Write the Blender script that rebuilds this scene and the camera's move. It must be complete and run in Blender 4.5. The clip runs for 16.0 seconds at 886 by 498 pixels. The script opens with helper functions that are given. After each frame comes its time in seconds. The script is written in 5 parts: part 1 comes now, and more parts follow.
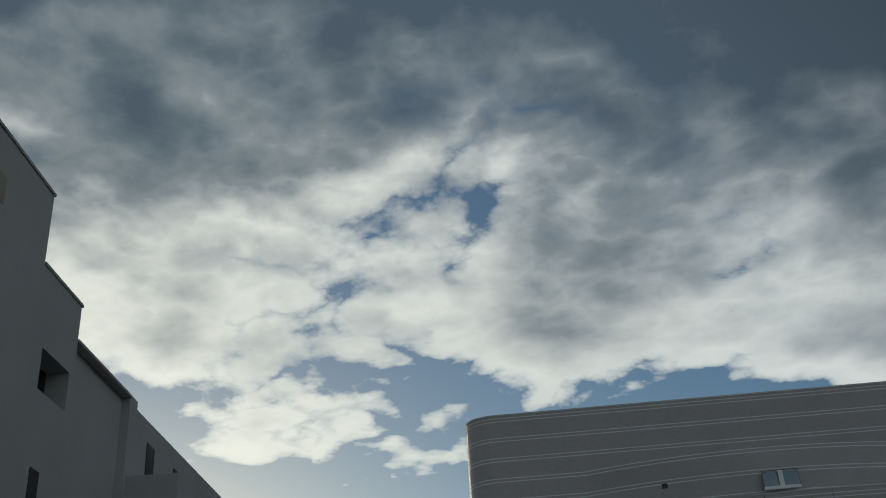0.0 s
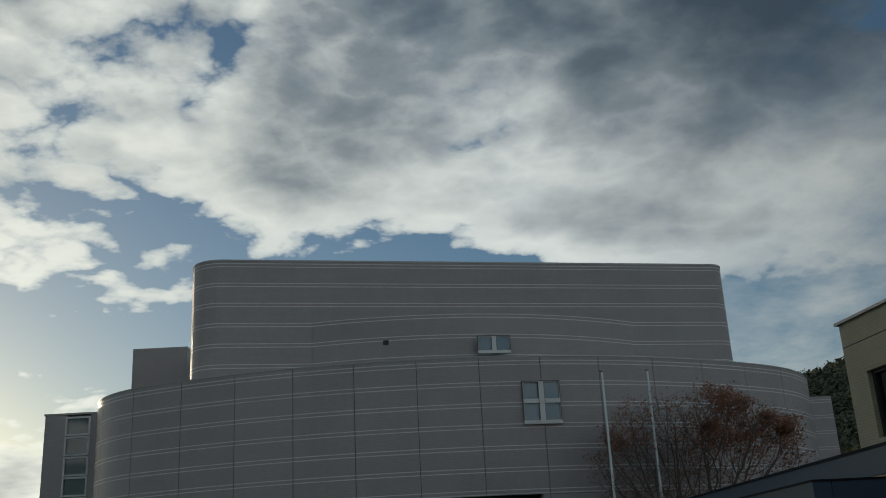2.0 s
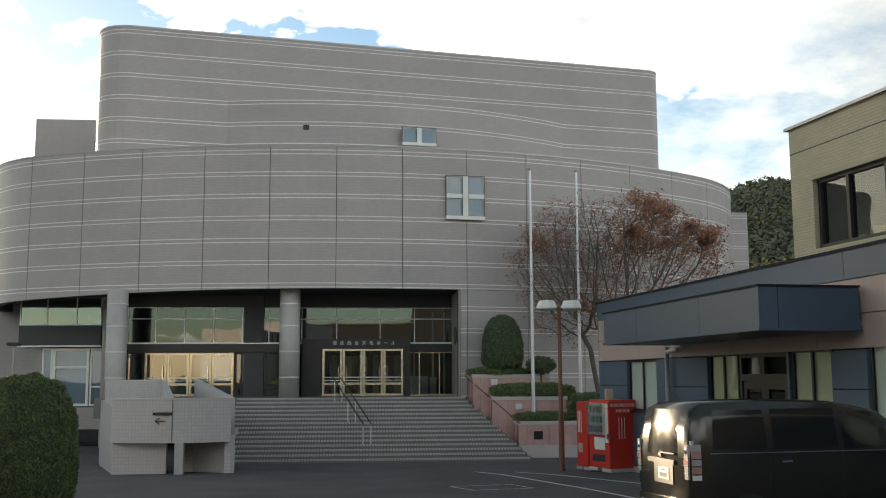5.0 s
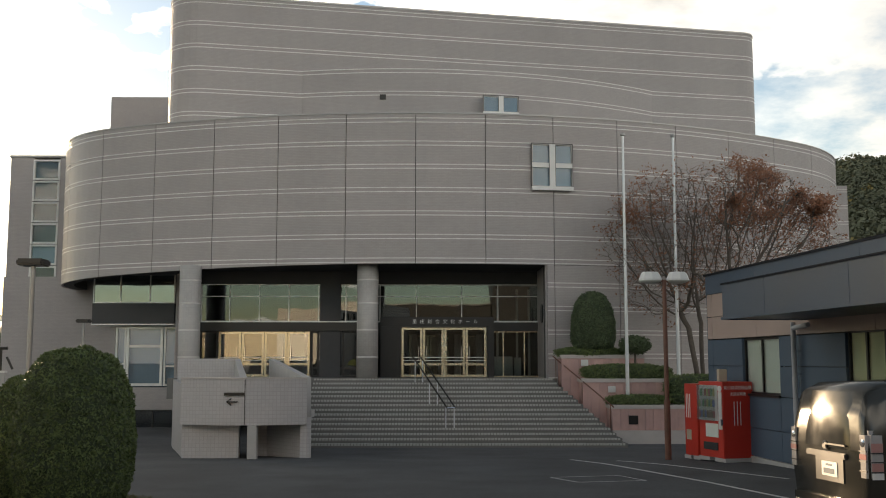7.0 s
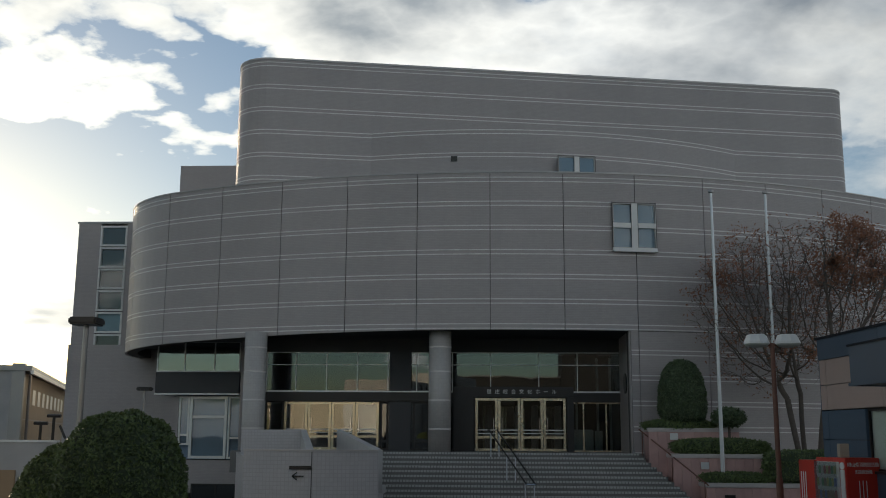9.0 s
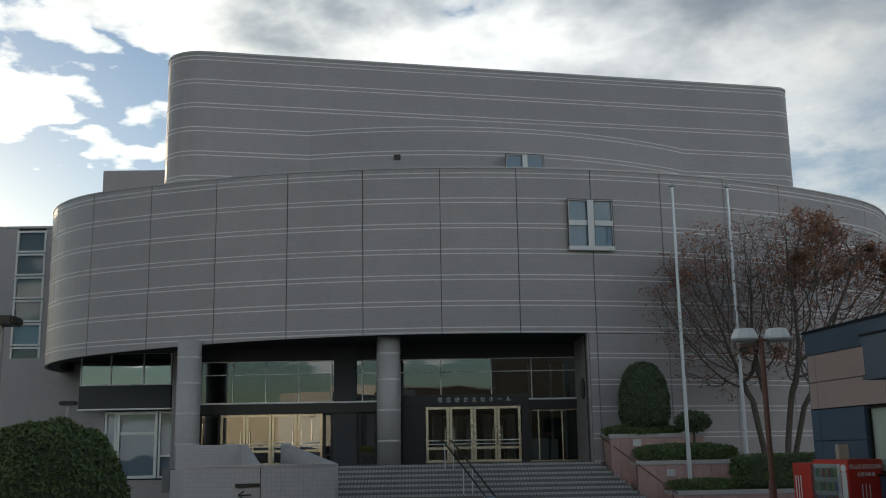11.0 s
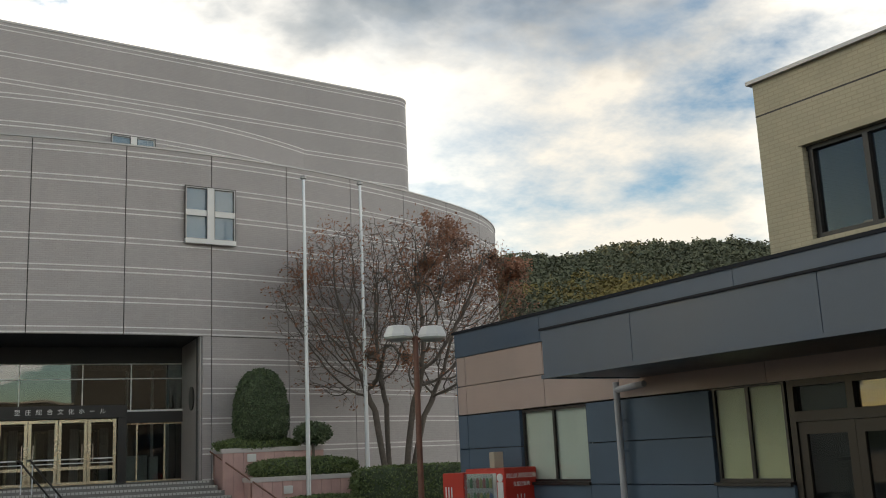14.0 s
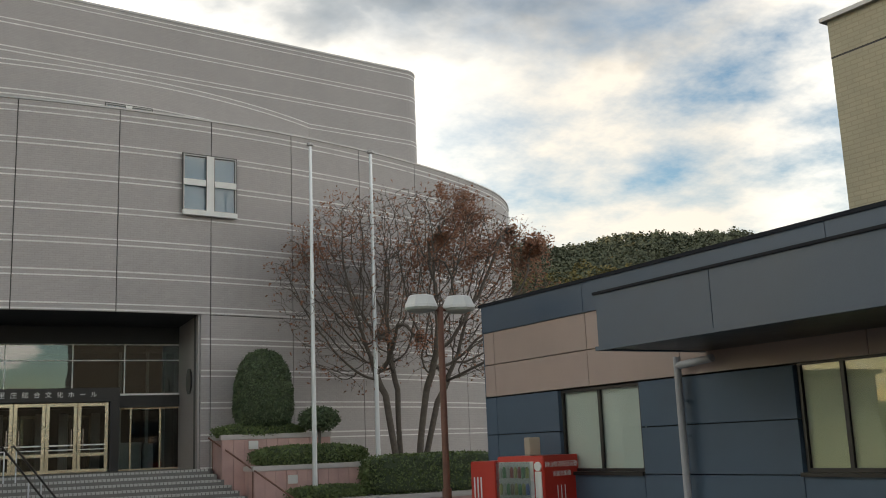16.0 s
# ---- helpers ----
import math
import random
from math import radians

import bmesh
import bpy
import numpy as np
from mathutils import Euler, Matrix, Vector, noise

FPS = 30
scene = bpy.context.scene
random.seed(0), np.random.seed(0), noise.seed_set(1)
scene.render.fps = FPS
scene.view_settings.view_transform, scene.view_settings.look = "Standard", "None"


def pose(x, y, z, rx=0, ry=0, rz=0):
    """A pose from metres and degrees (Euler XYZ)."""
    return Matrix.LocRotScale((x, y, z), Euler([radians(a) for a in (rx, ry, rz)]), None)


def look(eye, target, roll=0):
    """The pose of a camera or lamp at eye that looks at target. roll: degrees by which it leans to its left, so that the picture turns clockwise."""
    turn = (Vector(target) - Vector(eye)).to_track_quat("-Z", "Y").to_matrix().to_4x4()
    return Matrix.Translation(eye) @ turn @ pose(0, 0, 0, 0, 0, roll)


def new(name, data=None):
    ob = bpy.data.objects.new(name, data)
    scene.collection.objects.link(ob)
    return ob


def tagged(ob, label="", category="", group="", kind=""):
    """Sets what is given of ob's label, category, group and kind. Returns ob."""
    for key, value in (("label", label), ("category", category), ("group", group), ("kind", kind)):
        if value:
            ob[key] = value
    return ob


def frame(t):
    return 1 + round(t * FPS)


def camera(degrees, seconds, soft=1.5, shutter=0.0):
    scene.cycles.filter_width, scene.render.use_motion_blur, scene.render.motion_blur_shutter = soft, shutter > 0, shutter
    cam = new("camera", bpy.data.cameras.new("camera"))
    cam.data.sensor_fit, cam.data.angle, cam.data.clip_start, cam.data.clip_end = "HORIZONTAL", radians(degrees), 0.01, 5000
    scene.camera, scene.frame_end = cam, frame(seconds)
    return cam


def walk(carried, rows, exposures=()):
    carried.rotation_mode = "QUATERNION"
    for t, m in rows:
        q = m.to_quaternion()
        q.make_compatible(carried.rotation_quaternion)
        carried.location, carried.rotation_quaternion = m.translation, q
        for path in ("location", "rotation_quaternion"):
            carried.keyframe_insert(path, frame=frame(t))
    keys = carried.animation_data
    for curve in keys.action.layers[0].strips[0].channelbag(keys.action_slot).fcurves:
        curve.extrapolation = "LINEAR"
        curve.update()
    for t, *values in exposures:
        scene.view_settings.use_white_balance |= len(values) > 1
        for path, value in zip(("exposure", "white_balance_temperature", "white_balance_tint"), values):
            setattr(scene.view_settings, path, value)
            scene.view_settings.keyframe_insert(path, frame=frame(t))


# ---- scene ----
cam = camera(47.4, 16.0, soft=1.0)
PATH = [
    (0, (0.994, -0.271, 2.253), (0.541, 1.438, 3.188), -3.7),
    (0.5, (0.881, -0.16, 2.264), (0.526, 1.607, 3.131), -3.5),
    (1, (0.802, -0.002, 2.293), (0.565, 1.817, 3.088), -3.4),
    (1.5, (0.646, 0.164, 2.378), (0.578, 2.029, 3.099), -3.4),
    (2, (0.499, 0.348, 2.5), (0.525, 2.242, 3.141), -3.1),
    (2.5, (0.553, 0.497, 2.544), (0.621, 2.415, 3.107), -2.6),
    (3, (0.628, 0.685, 2.56), (0.725, 2.628, 3.024), -1.8),
    (3.5, (0.619, 0.976, 2.604), (0.735, 2.934, 2.994), -0.8),
    (4, (0.564, 1.431, 2.558), (0.72, 3.395, 2.903), -0.5),
    (6.5, (0.165, 4.36, 2.445), (0.345, 6.344, 2.618), -0.1),
    (6.7, (0.149, 4.626, 2.422), (0.277, 6.611, 2.601), -0.1),
    (7, (0.126, 5.025, 2.387), (0.155, 7.012, 2.609), -0.0),
    (7.5, (0.091, 5.553, 2.387), (0.055, 7.536, 2.644), 0.1),
    (8, (0.033, 6.015, 2.357), (-0.072, 7.986, 2.68), 0.4),
    (10.5, (-0.962, 8.8, 2.258), (-0.99, 10.763, 2.64), -0.6),
    (11, (-1.166, 9.323, 2.231), (-1.12, 11.284, 2.621), -1.0),
    (11.5, (-1.393, 9.841, 2.219), (-1.195, 11.792, 2.615), -1.1),
    (12, (-1.537, 10.424, 2.208), (-1.146, 12.34, 2.627), -1.6),
    (12.5, (-1.545, 11.037, 2.23), (-0.881, 12.875, 2.656), -2.5),
    (13, (-1.586, 11.659, 2.243), (-0.765, 13.441, 2.631), -2.9),
    (13.5, (-1.516, 12.241, 2.213), (-0.694, 14.021, 2.611), -2.7),
    (14, (-1.496, 12.845, 2.21), (-0.677, 14.625, 2.607), -2.6),
    (14.5, (-1.39, 13.404, 2.196), (-0.571, 15.185, 2.592), -2.6),
    (15, (-1.282, 14.02, 2.181), (-0.462, 15.8, 2.576), -2.6),
    (15.5, (-1.155, 14.566, 2.146), (-0.334, 16.347, 2.54), -2.6),
    (16, (-1.014, 15.176, 2.133), (-0.193, 16.96, 2.514), -2.3),
]
STOPS = [(0.0, -0.72, 5800, 3), (1.5, -0.70, 5800, 3), (2.5, -0.5, 5900, 3), (3.0, -0.2, 5900, 4), (3.5, 0.12, 6000, 5), (4.2, 0.5, 6100, 6),
         (6.3, 1.85, 7300, 12), (6.6, 1.75, 7300, 12), (7.0, 1.0, 7100, 12), (7.5, 0.33, 6700, 11), (8.0, 0.0, 6200, 8), (10.5, 0.05, 6000, 8),
         (11.0, 0.22, 6000, 8), (11.5, 0.48, 6200, 8), (12.5, 0.8, 6500, 9), (13.0, 0.98, 6800, 10), (16.0, 1.14, 7000, 11)]
walk(cam, [(t, look(eye, target, roll)) for t, eye, target, roll in PATH], STOPS)

# ---- world, sun ----
SUN_AZ, SUN_EL = radians(34.2), radians(6.8)  # left of +y, above the horizon
to_sun = Vector((-math.sin(SUN_AZ) * math.cos(SUN_EL), math.cos(SUN_AZ) * math.cos(SUN_EL), math.sin(SUN_EL)))
sun = new("sun", bpy.data.lights.new("sun", "SUN"))
sun.data.energy, sun.data.angle, sun.data.color = 4.6, radians(0.6), (1.0, 0.76, 0.50)
sun.matrix_world = look(to_sun * 200, (0, 0, 0))


def link_nodes(tree):
    nodes, links = tree.nodes, tree.links

    def add(kind, **values):
        n = nodes.new(kind)
        for key, value in values.items():
            if key in n.inputs:
                n.inputs[key].default_value = value
        return n

    def join(a, out, b, inp):
        links.new(a.outputs[out], b.inputs[inp])
    return add, join


def maths(add, join, op, a, b=None, clamp=False):
    n = add("ShaderNodeMath")
    n.operation, n.use_clamp = op, clamp
    for i, v in enumerate((a, b)):
        if v is None:
            continue
        if isinstance(v, (int, float)):
            n.inputs[i].default_value = v
        else:
            join(v[0], v[1], n, i)
    return (n, 0)


def ramp(add, join, source, stops):
    n = add("ShaderNodeValToRGB")
    e = n.color_ramp.elements
    while len(e) < len(stops):
        e.new(0.5)
    for el, (p, c) in zip(e, stops):
        el.position = p
        el.color = c if len(c) == 4 else (*c, 1)
    join(source[0], source[1], n, 0)
    return n


world = bpy.data.worlds.new("sky")
scene.world = world
world.use_nodes = True
world.node_tree.nodes.clear()
add, join = link_nodes(world.node_tree)
sky = add("ShaderNodeTexSky")
sky.sky_type, sky.sun_disc, sky.sun_elevation, sky.sun_rotation = "NISHITA", False, SUN_EL, -SUN_AZ
sky.dust_density, sky.ozone_density, sky.air_density = 0.6, 2.2, 1.0
coord = add("ShaderNodeTexCoord")
parts = add("ShaderNodeSeparateXYZ")
join(coord, "Generated", parts, 0)
up = maths(add, join, "MAXIMUM", (parts, 2), 0.02)
high = maths(add, join, "ADD", up, 0.22)
flat = add("ShaderNodeCombineXYZ")
px = maths(add, join, "DIVIDE", (parts, 0), high)
py = maths(add, join, "DIVIDE", (parts, 1), high)
join(px[0], px[1], flat, 0)
join(py[0], py[1], flat, 1)
flat.inputs[2].default_value = 3.7
big = add("ShaderNodeTexNoise", Scale=2.1, Detail=8.0, Roughness=0.50, Distortion=0.10)
join(flat, 0, big, "Vector")
shift = add("ShaderNodeVectorMath")
shift.operation = "ADD"
join(flat, 0, shift, 0)
shift.inputs[1].default_value = (-0.045, 0.07, 0.0)
lee = add("ShaderNodeTexNoise", Scale=2.1, Detail=8.0, Roughness=0.50, Distortion=0.10)
join(shift, 0, lee, "Vector")
relief = maths(add, join, "MULTIPLY", maths(add, join, "SUBTRACT", (lee, 0), (big, 0)), 1.7)


def puffs(source):
    """Rounded heads with creases between them."""
    n = add("ShaderNodeTexNoise", Scale=6.2, Detail=6.0, Roughness=0.50, Distortion=0.15)
    join(source, 0, n, "Vector")
    return maths(add, join, "ABSOLUTE", maths(add, join, "SUBTRACT", (n, 0), 0.5))


puff, puff_lee = puffs(flat), puffs(shift)
relief = maths(add, join, "ADD", relief, maths(add, join, "MULTIPLY", maths(add, join, "SUBTRACT", puff_lee, puff), 0.7))
soft = add("ShaderNodeTexNoise", Scale=3.6, Detail=7.0, Roughness=0.6)
join(flat, 0, soft, "Vector")
# the bank hangs lower towards +x; open blue with a few small clouds under it
lean = maths(add, join, "ADD", up, maths(add, join, "MULTIPLY", maths(add, join, "MAXIMUM", (parts, 0), -0.15), 0.18))
cover = ramp(add, join, lean, [(0.0, (0.0, 0.0, 0.0)), (0.20, (0.03, 0.03, 0.03)), (0.27, (0.0, 0.0, 0.0)), (0.315, (0.0, 0.0, 0.0)), (0.36, (0.165, 0.165, 0.165)), (0.41, (0.20, 0.20, 0.20)), (0.7, (0.22, 0.22, 0.22))])
east = maths(add, join, "SUBTRACT", 1.25, maths(add, join, "MULTIPLY", maths(add, join, "MAXIMUM", (parts, 0), 0.0), 0.55))
mass = maths(add, join, "ADD", (big, 0), maths(add, join, "MULTIPLY", (cover, 0), east))
mass = maths(add, join, "ADD", mass, maths(add, join, "MULTIPLY", maths(add, join, "SUBTRACT", puff, 0.07), 0.5))
# a broken patch towards the sun
gap = maths(add, join, "MULTIPLY", maths(add, join, "SUBTRACT", maths(add, join, "MULTIPLY", (parts, 0), -1.0), 0.33), 9.0, True)
gap = maths(add, join, "MULTIPLY", gap, maths(add, join, "MULTIPLY", maths(add, join, "SUBTRACT", 0.54, up), 8.0, True))
mass = maths(add, join, "SUBTRACT", mass, maths(add, join, "MULTIPLY", maths(add, join, "MULTIPLY", gap, maths(add, join, "MULTIPLY", maths(add, join, "SUBTRACT", up, 0.37), 14.0, True)), 0.12))
# thin, broken cloud low down towards +x
thin = maths(add, join, "MULTIPLY", maths(add, join, "MAXIMUM", maths(add, join, "SUBTRACT", (parts, 0), 0.15), 0.0), maths(add, join, "MAXIMUM", maths(add, join, "SUBTRACT", 0.6, up), 0.0))
mass = maths(add, join, "SUBTRACT", mass, maths(add, join, "MULTIPLY", thin, 0.55))
mask = ramp(add, join, mass, [(0.548, (0, 0, 0)), (0.572, (0.55, 0.55, 0.55)), (0.60, (0.85, 0.85, 0.85)), (0.66, (0.97, 0.97, 0.97))])
veil = maths(add, join, "ADD", maths(add, join, "MULTIPLY", maths(add, join, "SUBTRACT", (soft, 0), 0.5), 3.2), 0.56, True)
share = maths(add, join, "MULTIPLY", thin, 9.0, True)
mask = maths(add, join, "ADD", maths(add, join, "MULTIPLY", (mask, 0), maths(add, join, "SUBTRACT", 1.0, share)), maths(add, join, "MULTIPLY", veil, share))
# thick middles are grey underneath, thin edges catch the light
depth = maths(add, join, "MULTIPLY", maths(add, join, "SUBTRACT", maths(add, join, "ADD", up, maths(add, join, "MULTIPLY", (parts, 0), 0.20)), 0.435), 2.0)
depth = maths(add, join, "MAXIMUM", depth, -0.05)
gain = maths(add, join, "MINIMUM", maths(add, join, "MAXIMUM", maths(add, join, "MULTIPLY", maths(add, join, "SUBTRACT", up, 0.24), 3.4), 0.28), 1.0)
relief = maths(add, join, "MULTIPLY", relief, gain)
billow = maths(add, join, "MULTIPLY", maths(add, join, "SUBTRACT", (soft, 0), 0.5), 0.26)
thick = maths(add, join, "ADD", mass, maths(add, join, "MULTIPLY", billow, gain))
thick = maths(add, join, "ADD", maths(add, join, "ADD", thick, depth), relief)
thick = maths(add, join, "SUBTRACT", thick, maths(add, join, "MULTIPLY", thin, 2.3))
tone = ramp(add, join, thick, [(0.56, (1.22, 1.16, 1.04)), (0.67, (0.80, 0.78, 0.73)), (0.78, (0.40, 0.42, 0.43)), (0.90, (0.215, 0.25, 0.275)), (1.0, (0.13, 0.165, 0.20))])
aim = add("ShaderNodeVectorMath")
aim.operation = "DOT_PRODUCT"
join(coord, "Generated", aim, 0)
aim.inputs[1].default_value = to_sun
half = maths(add, join, "ADD", maths(add, join, "MULTIPLY", (aim, "Value"), 0.5), 0.5)
glow = ramp(add, join, half, [(0.0, (0.98, 0.98, 1.0)), (0.5, (0.80, 0.82, 0.86)), (0.64, (0.37, 0.375, 0.38)), (0.72, (0.395, 0.40, 0.405)), (0.80, (0.68, 0.69, 0.70)), (0.875, (0.97, 0.97, 0.97)), (0.965, (1.04, 1.02, 0.97)), (1.0, (1.4, 1.33, 1.2))])
lit = add("ShaderNodeMix")
lit.data_type, lit.blend_type = "RGBA", "MULTIPLY"
lit.inputs[0].default_value = 1.0
join(tone, 0, lit, 6)
join(glow, 0, lit, 7)
skyback = add("ShaderNodeBackground", Strength=0.125)
join(sky, 0, skyback, 0)
cloudback = add("ShaderNodeBackground", Strength=1.0)
join(lit, 2, cloudback, 0)
blend = add("ShaderNodeMixShader")
join(mask[0], mask[1], blend, 0)
join(skyback, 0, blend, 1)
join(cloudback, 0, blend, 2)
out = add("ShaderNodeOutputWorld")
join(blend, 0, out, 0)


# ---- materials ----
def mat(name, base, rough=0.6, metal=0.0, var=0.12, scale=1.5, bump=0.1, fine=60.0, tile=None, each=0.0, spec=0.5, streak=0.0):
    """Base colour with variation at two scales, fine relief; tile=(width, height, joint) lays small tiles by the uv in metres."""
    m = bpy.data.materials.new(name)
    m.use_nodes = True
    m.node_tree.nodes.clear()
    add, join = link_nodes(m.node_tree)
    bsdf = add("ShaderNodeBsdfPrincipled", Roughness=rough, Metallic=metal)
    bsdf.inputs["Specular IOR Level"].default_value = spec
    o = add("ShaderNodeOutputMaterial")
    join(bsdf, 0, o, 0)
    tc = add("ShaderNodeTexCoord")
    large = add("ShaderNodeTexNoise", Scale=scale, Detail=4.0, Roughness=0.6)
    small = add("ShaderNodeTexNoise", Scale=fine, Detail=3.0, Roughness=0.6)
    join(tc, "Object", large, "Vector")
    join(tc, "Object", small, "Vector")
    f = maths(add, join, "ADD", maths(add, join, "MULTIPLY", (large, 0), 0.65), maths(add, join, "MULTIPLY", (small, 0), 0.35))
    if streak:
        mp = add("ShaderNodeMapping")
        mp.inputs["Scale"].default_value = (4.0, 4.0, 0.25)
        join(tc, "Object", mp, 0)
        st = add("ShaderNodeTexNoise", Scale=1.0, Detail=4.0)
        join(mp, 0, st, "Vector")
        f = maths(add, join, "ADD", f, maths(add, join, "MULTIPLY", maths(add, join, "SUBTRACT", (st, 0), 0.5), streak))
    if each:
        info = add("ShaderNodeObjectInfo")
        f = maths(add, join, "ADD", f, maths(add, join, "MULTIPLY", maths(add, join, "SUBTRACT", (info, "Random"), 0.5), each))
    lo = tuple(max(0.0, c * (1 - var)) for c in base)
    hi = tuple(min(1.0, c * (1 + var)) for c in base)
    col = ramp(add, join, f, [(0.3, lo), (0.7, hi)])
    height = (small, 0)
    colour = (col, 0)
    if tile:
        uv = add("ShaderNodeUVMap")
        br = add("ShaderNodeTexBrick", Scale=1.0)
        if tile[0] == tile[1]:
            br.offset = 0.0
        br.inputs["Brick Width"].default_value, br.inputs["Row Height"].default_value = tile[0], tile[1]
        br.inputs["Mortar Size"].default_value, br.inputs["Mortar Smooth"].default_value = tile[2], 0.2
        br.inputs["Color1"].default_value, br.inputs["Color2"].default_value = (1, 1, 1, 1), (0.93, 0.93, 0.935, 1)
        br.inputs["Mortar"].default_value = (0.84, 0.83, 0.82, 1)
        join(uv, 0, br, "Vector")
        mul = add("ShaderNodeMix")
        mul.data_type, mul.blend_type = "RGBA", "MULTIPLY"
        mul.inputs[0].default_value = 1.0
        join(col, 0, mul, 6)
        join(br, 0, mul, 7)
        colour = (mul, 2)
        height = maths(add, join, "SUBTRACT", maths(add, join, "MULTIPLY", (small, 0), 0.2), (br, "Fac"))
    join(colour[0], colour[1], bsdf, "Base Color")
    if bump:
        b = add("ShaderNodeBump", Strength=bump, Distance=0.02)
        join(height[0], height[1], b, "Height")
        join(b, 0, bsdf, "Normal")
    rr = maths(add, join, "ADD", maths(add, join, "MULTIPLY", (large, 0), 0.2), rough - 0.1, True)
    join(rr[0], rr[1], bsdf, "Roughness")
    return m


def glass_mat(name, tint, face=0.06, edge=0.7):
    """A clear pane whose gloss grows towards grazing sight; face: its gloss seen square on."""
    m = bpy.data.materials.new(name)
    m.use_nodes = True
    m.node_tree.nodes.clear()
    add, join = link_nodes(m.node_tree)
    clear = add("ShaderNodeBsdfTransparent", Color=(*tint, 1))
    gloss = add("ShaderNodeBsdfGlossy", Color=(1, 1, 1, 1), Roughness=0.0)
    lw = add("ShaderNodeLayerWeight", Blend=0.5)
    wob = add("ShaderNodeTexNoise", Scale=0.9, Detail=1.0)
    tc = add("ShaderNodeTexCoord")
    join(tc, "Object", wob, "Vector")
    b = add("ShaderNodeBump", Strength=0.03, Distance=0.1)
    join(wob, 0, b, "Height")
    join(b, 0, gloss, "Normal")
    f = maths(add, join, "ADD", maths(add, join, "MULTIPLY", maths(add, join, "POWER", (lw, "Facing"), 4.0), edge), face, True)
    mix = add("ShaderNodeMixShader")
    join(f[0], f[1], mix, 0)
    join(clear, 0, mix, 1)
    join(gloss, 0, mix, 2)
    o = add("ShaderNodeOutputMaterial")
    join(mix, 0, o, 0)
    return m


M_TILE = mat("grey_beige_tile", (0.405, 0.370, 0.361), 0.42, var=0.10, scale=0.35, bump=0.35, tile=(0.19, 0.066, 0.006), each=0.06, streak=0.12)
M_TILE_UP = mat("grey_beige_tile_upper", (0.40, 0.367, 0.359), 0.42, var=0.12, scale=0.25, bump=0.35, tile=(0.19, 0.066, 0.006), streak=0.15)
M_BAND = mat("pale_tile_band", (0.74, 0.72, 0.70), 0.3, var=0.12, scale=1.2, bump=0.2, tile=(0.19, 0.066, 0.006))
M_JOINT = mat("dark_joint", (0.10, 0.095, 0.09), 0.8, var=0.15)
M_CAP = mat("metal_coping", (0.33, 0.32, 0.31), 0.35, 0.6, var=0.08)
M_SOFFIT = mat("dark_soffit", (0.055, 0.055, 0.058), 0.6, var=0.15)
M_COLUMN = mat("column_tile", (0.45, 0.43, 0.41), 0.4, var=0.08, bump=0.25, tile=(0.1, 0.1, 0.004))
M_ALU = mat("pale_aluminium", (0.72, 0.72, 0.70), 0.35, 0.3, var=0.05)
M_GOLD = mat("brushed_gold_frame", (0.72, 0.60, 0.42), 0.25, 0.9, var=0.08)
M_DARKFRAME = mat("dark_bronze_frame", (0.035, 0.032, 0.03), 0.35, 0.4, var=0.1)
M_GLASS = glass_mat("clear_glass", (0.80, 0.85, 0.84), 0.19)
M_HIGHGLASS = glass_mat("tinted_high_glass", (0.55, 0.60, 0.60), 0.10)
M_OFFICEGLASS = glass_mat("office_glass", (0.80, 0.83, 0.82), 0.035, 0.6)
M_LOBBYGLASS = glass_mat("lobby_glass", (0.62, 0.66, 0.65), 0.045, 0.5)
M_WINGLASS = glass_mat("window_glass", (0.93, 0.95, 0.94), 0.04, 0.2)
M_DGLASS = glass_mat("dark_glass", (0.45, 0.48, 0.48), 0.14)
M_BRONZE = mat("brown_bronze_frame", (0.034, 0.027, 0.021), 0.4, 0.3, var=0.12)
# darkness of unlit rooms is put into the colour of inner walls
M_INNER = mat("unlit_interior", (0.07, 0.073, 0.068), 0.8, var=0.2)
M_BLIND = mat("pale_blind", (0.62, 0.66, 0.60), 0.8, var=0.06)
# sheet behind hall panes; the mirrored sky is put into its colour
M_BLUEBACK = mat("blue_grey_backing", (0.19, 0.26, 0.345), 0.8, var=0.1)
M_DARKTRIM = mat("dark_metal_trim", (0.012, 0.014, 0.02), 0.7, 0.0, var=0.1, spec=0.2)
# darkened curtain for the transom; the dim light there is in its colour
M_OLIVE = mat("dimmed_olive_curtain", (0.22, 0.23, 0.16), 0.9, var=0.12)
M_CURTAIN = mat("yellowish_curtain", (0.60, 0.60, 0.38), 0.85, var=0.12)
M_ASPHALT = mat("asphalt", (0.075, 0.077, 0.08), 0.85, var=0.5, scale=0.5, bump=0.8, fine=22)
M_LINE = mat("worn_white_paint", (0.62, 0.62, 0.60), 0.7, var=0.3, scale=5)
M_STEP = mat("step_tile", (0.16, 0.155, 0.145), 0.6, var=0.15, bump=0.3, fine=30)
M_NOSE = mat("pale_nosing_tile", (0.43, 0.425, 0.40), 0.5, var=0.12)
M_PINK = mat("pink_granite", (0.50, 0.32, 0.29), 0.55, var=0.14, scale=2.0, bump=0.3, streak=0.25, each=0.2)
M_STONE = mat("pale_granite_coping", (0.50, 0.46, 0.44), 0.6, var=0.1, fine=120)
M_CONC = mat("pale_concrete", (0.42, 0.41, 0.40), 0.8, var=0.12, streak=0.15)
M_WHITETILE = mat("white_mosaic_tile", (0.50, 0.48, 0.48), 0.35, var=0.06, bump=0.3, tile=(0.1, 0.1, 0.008))
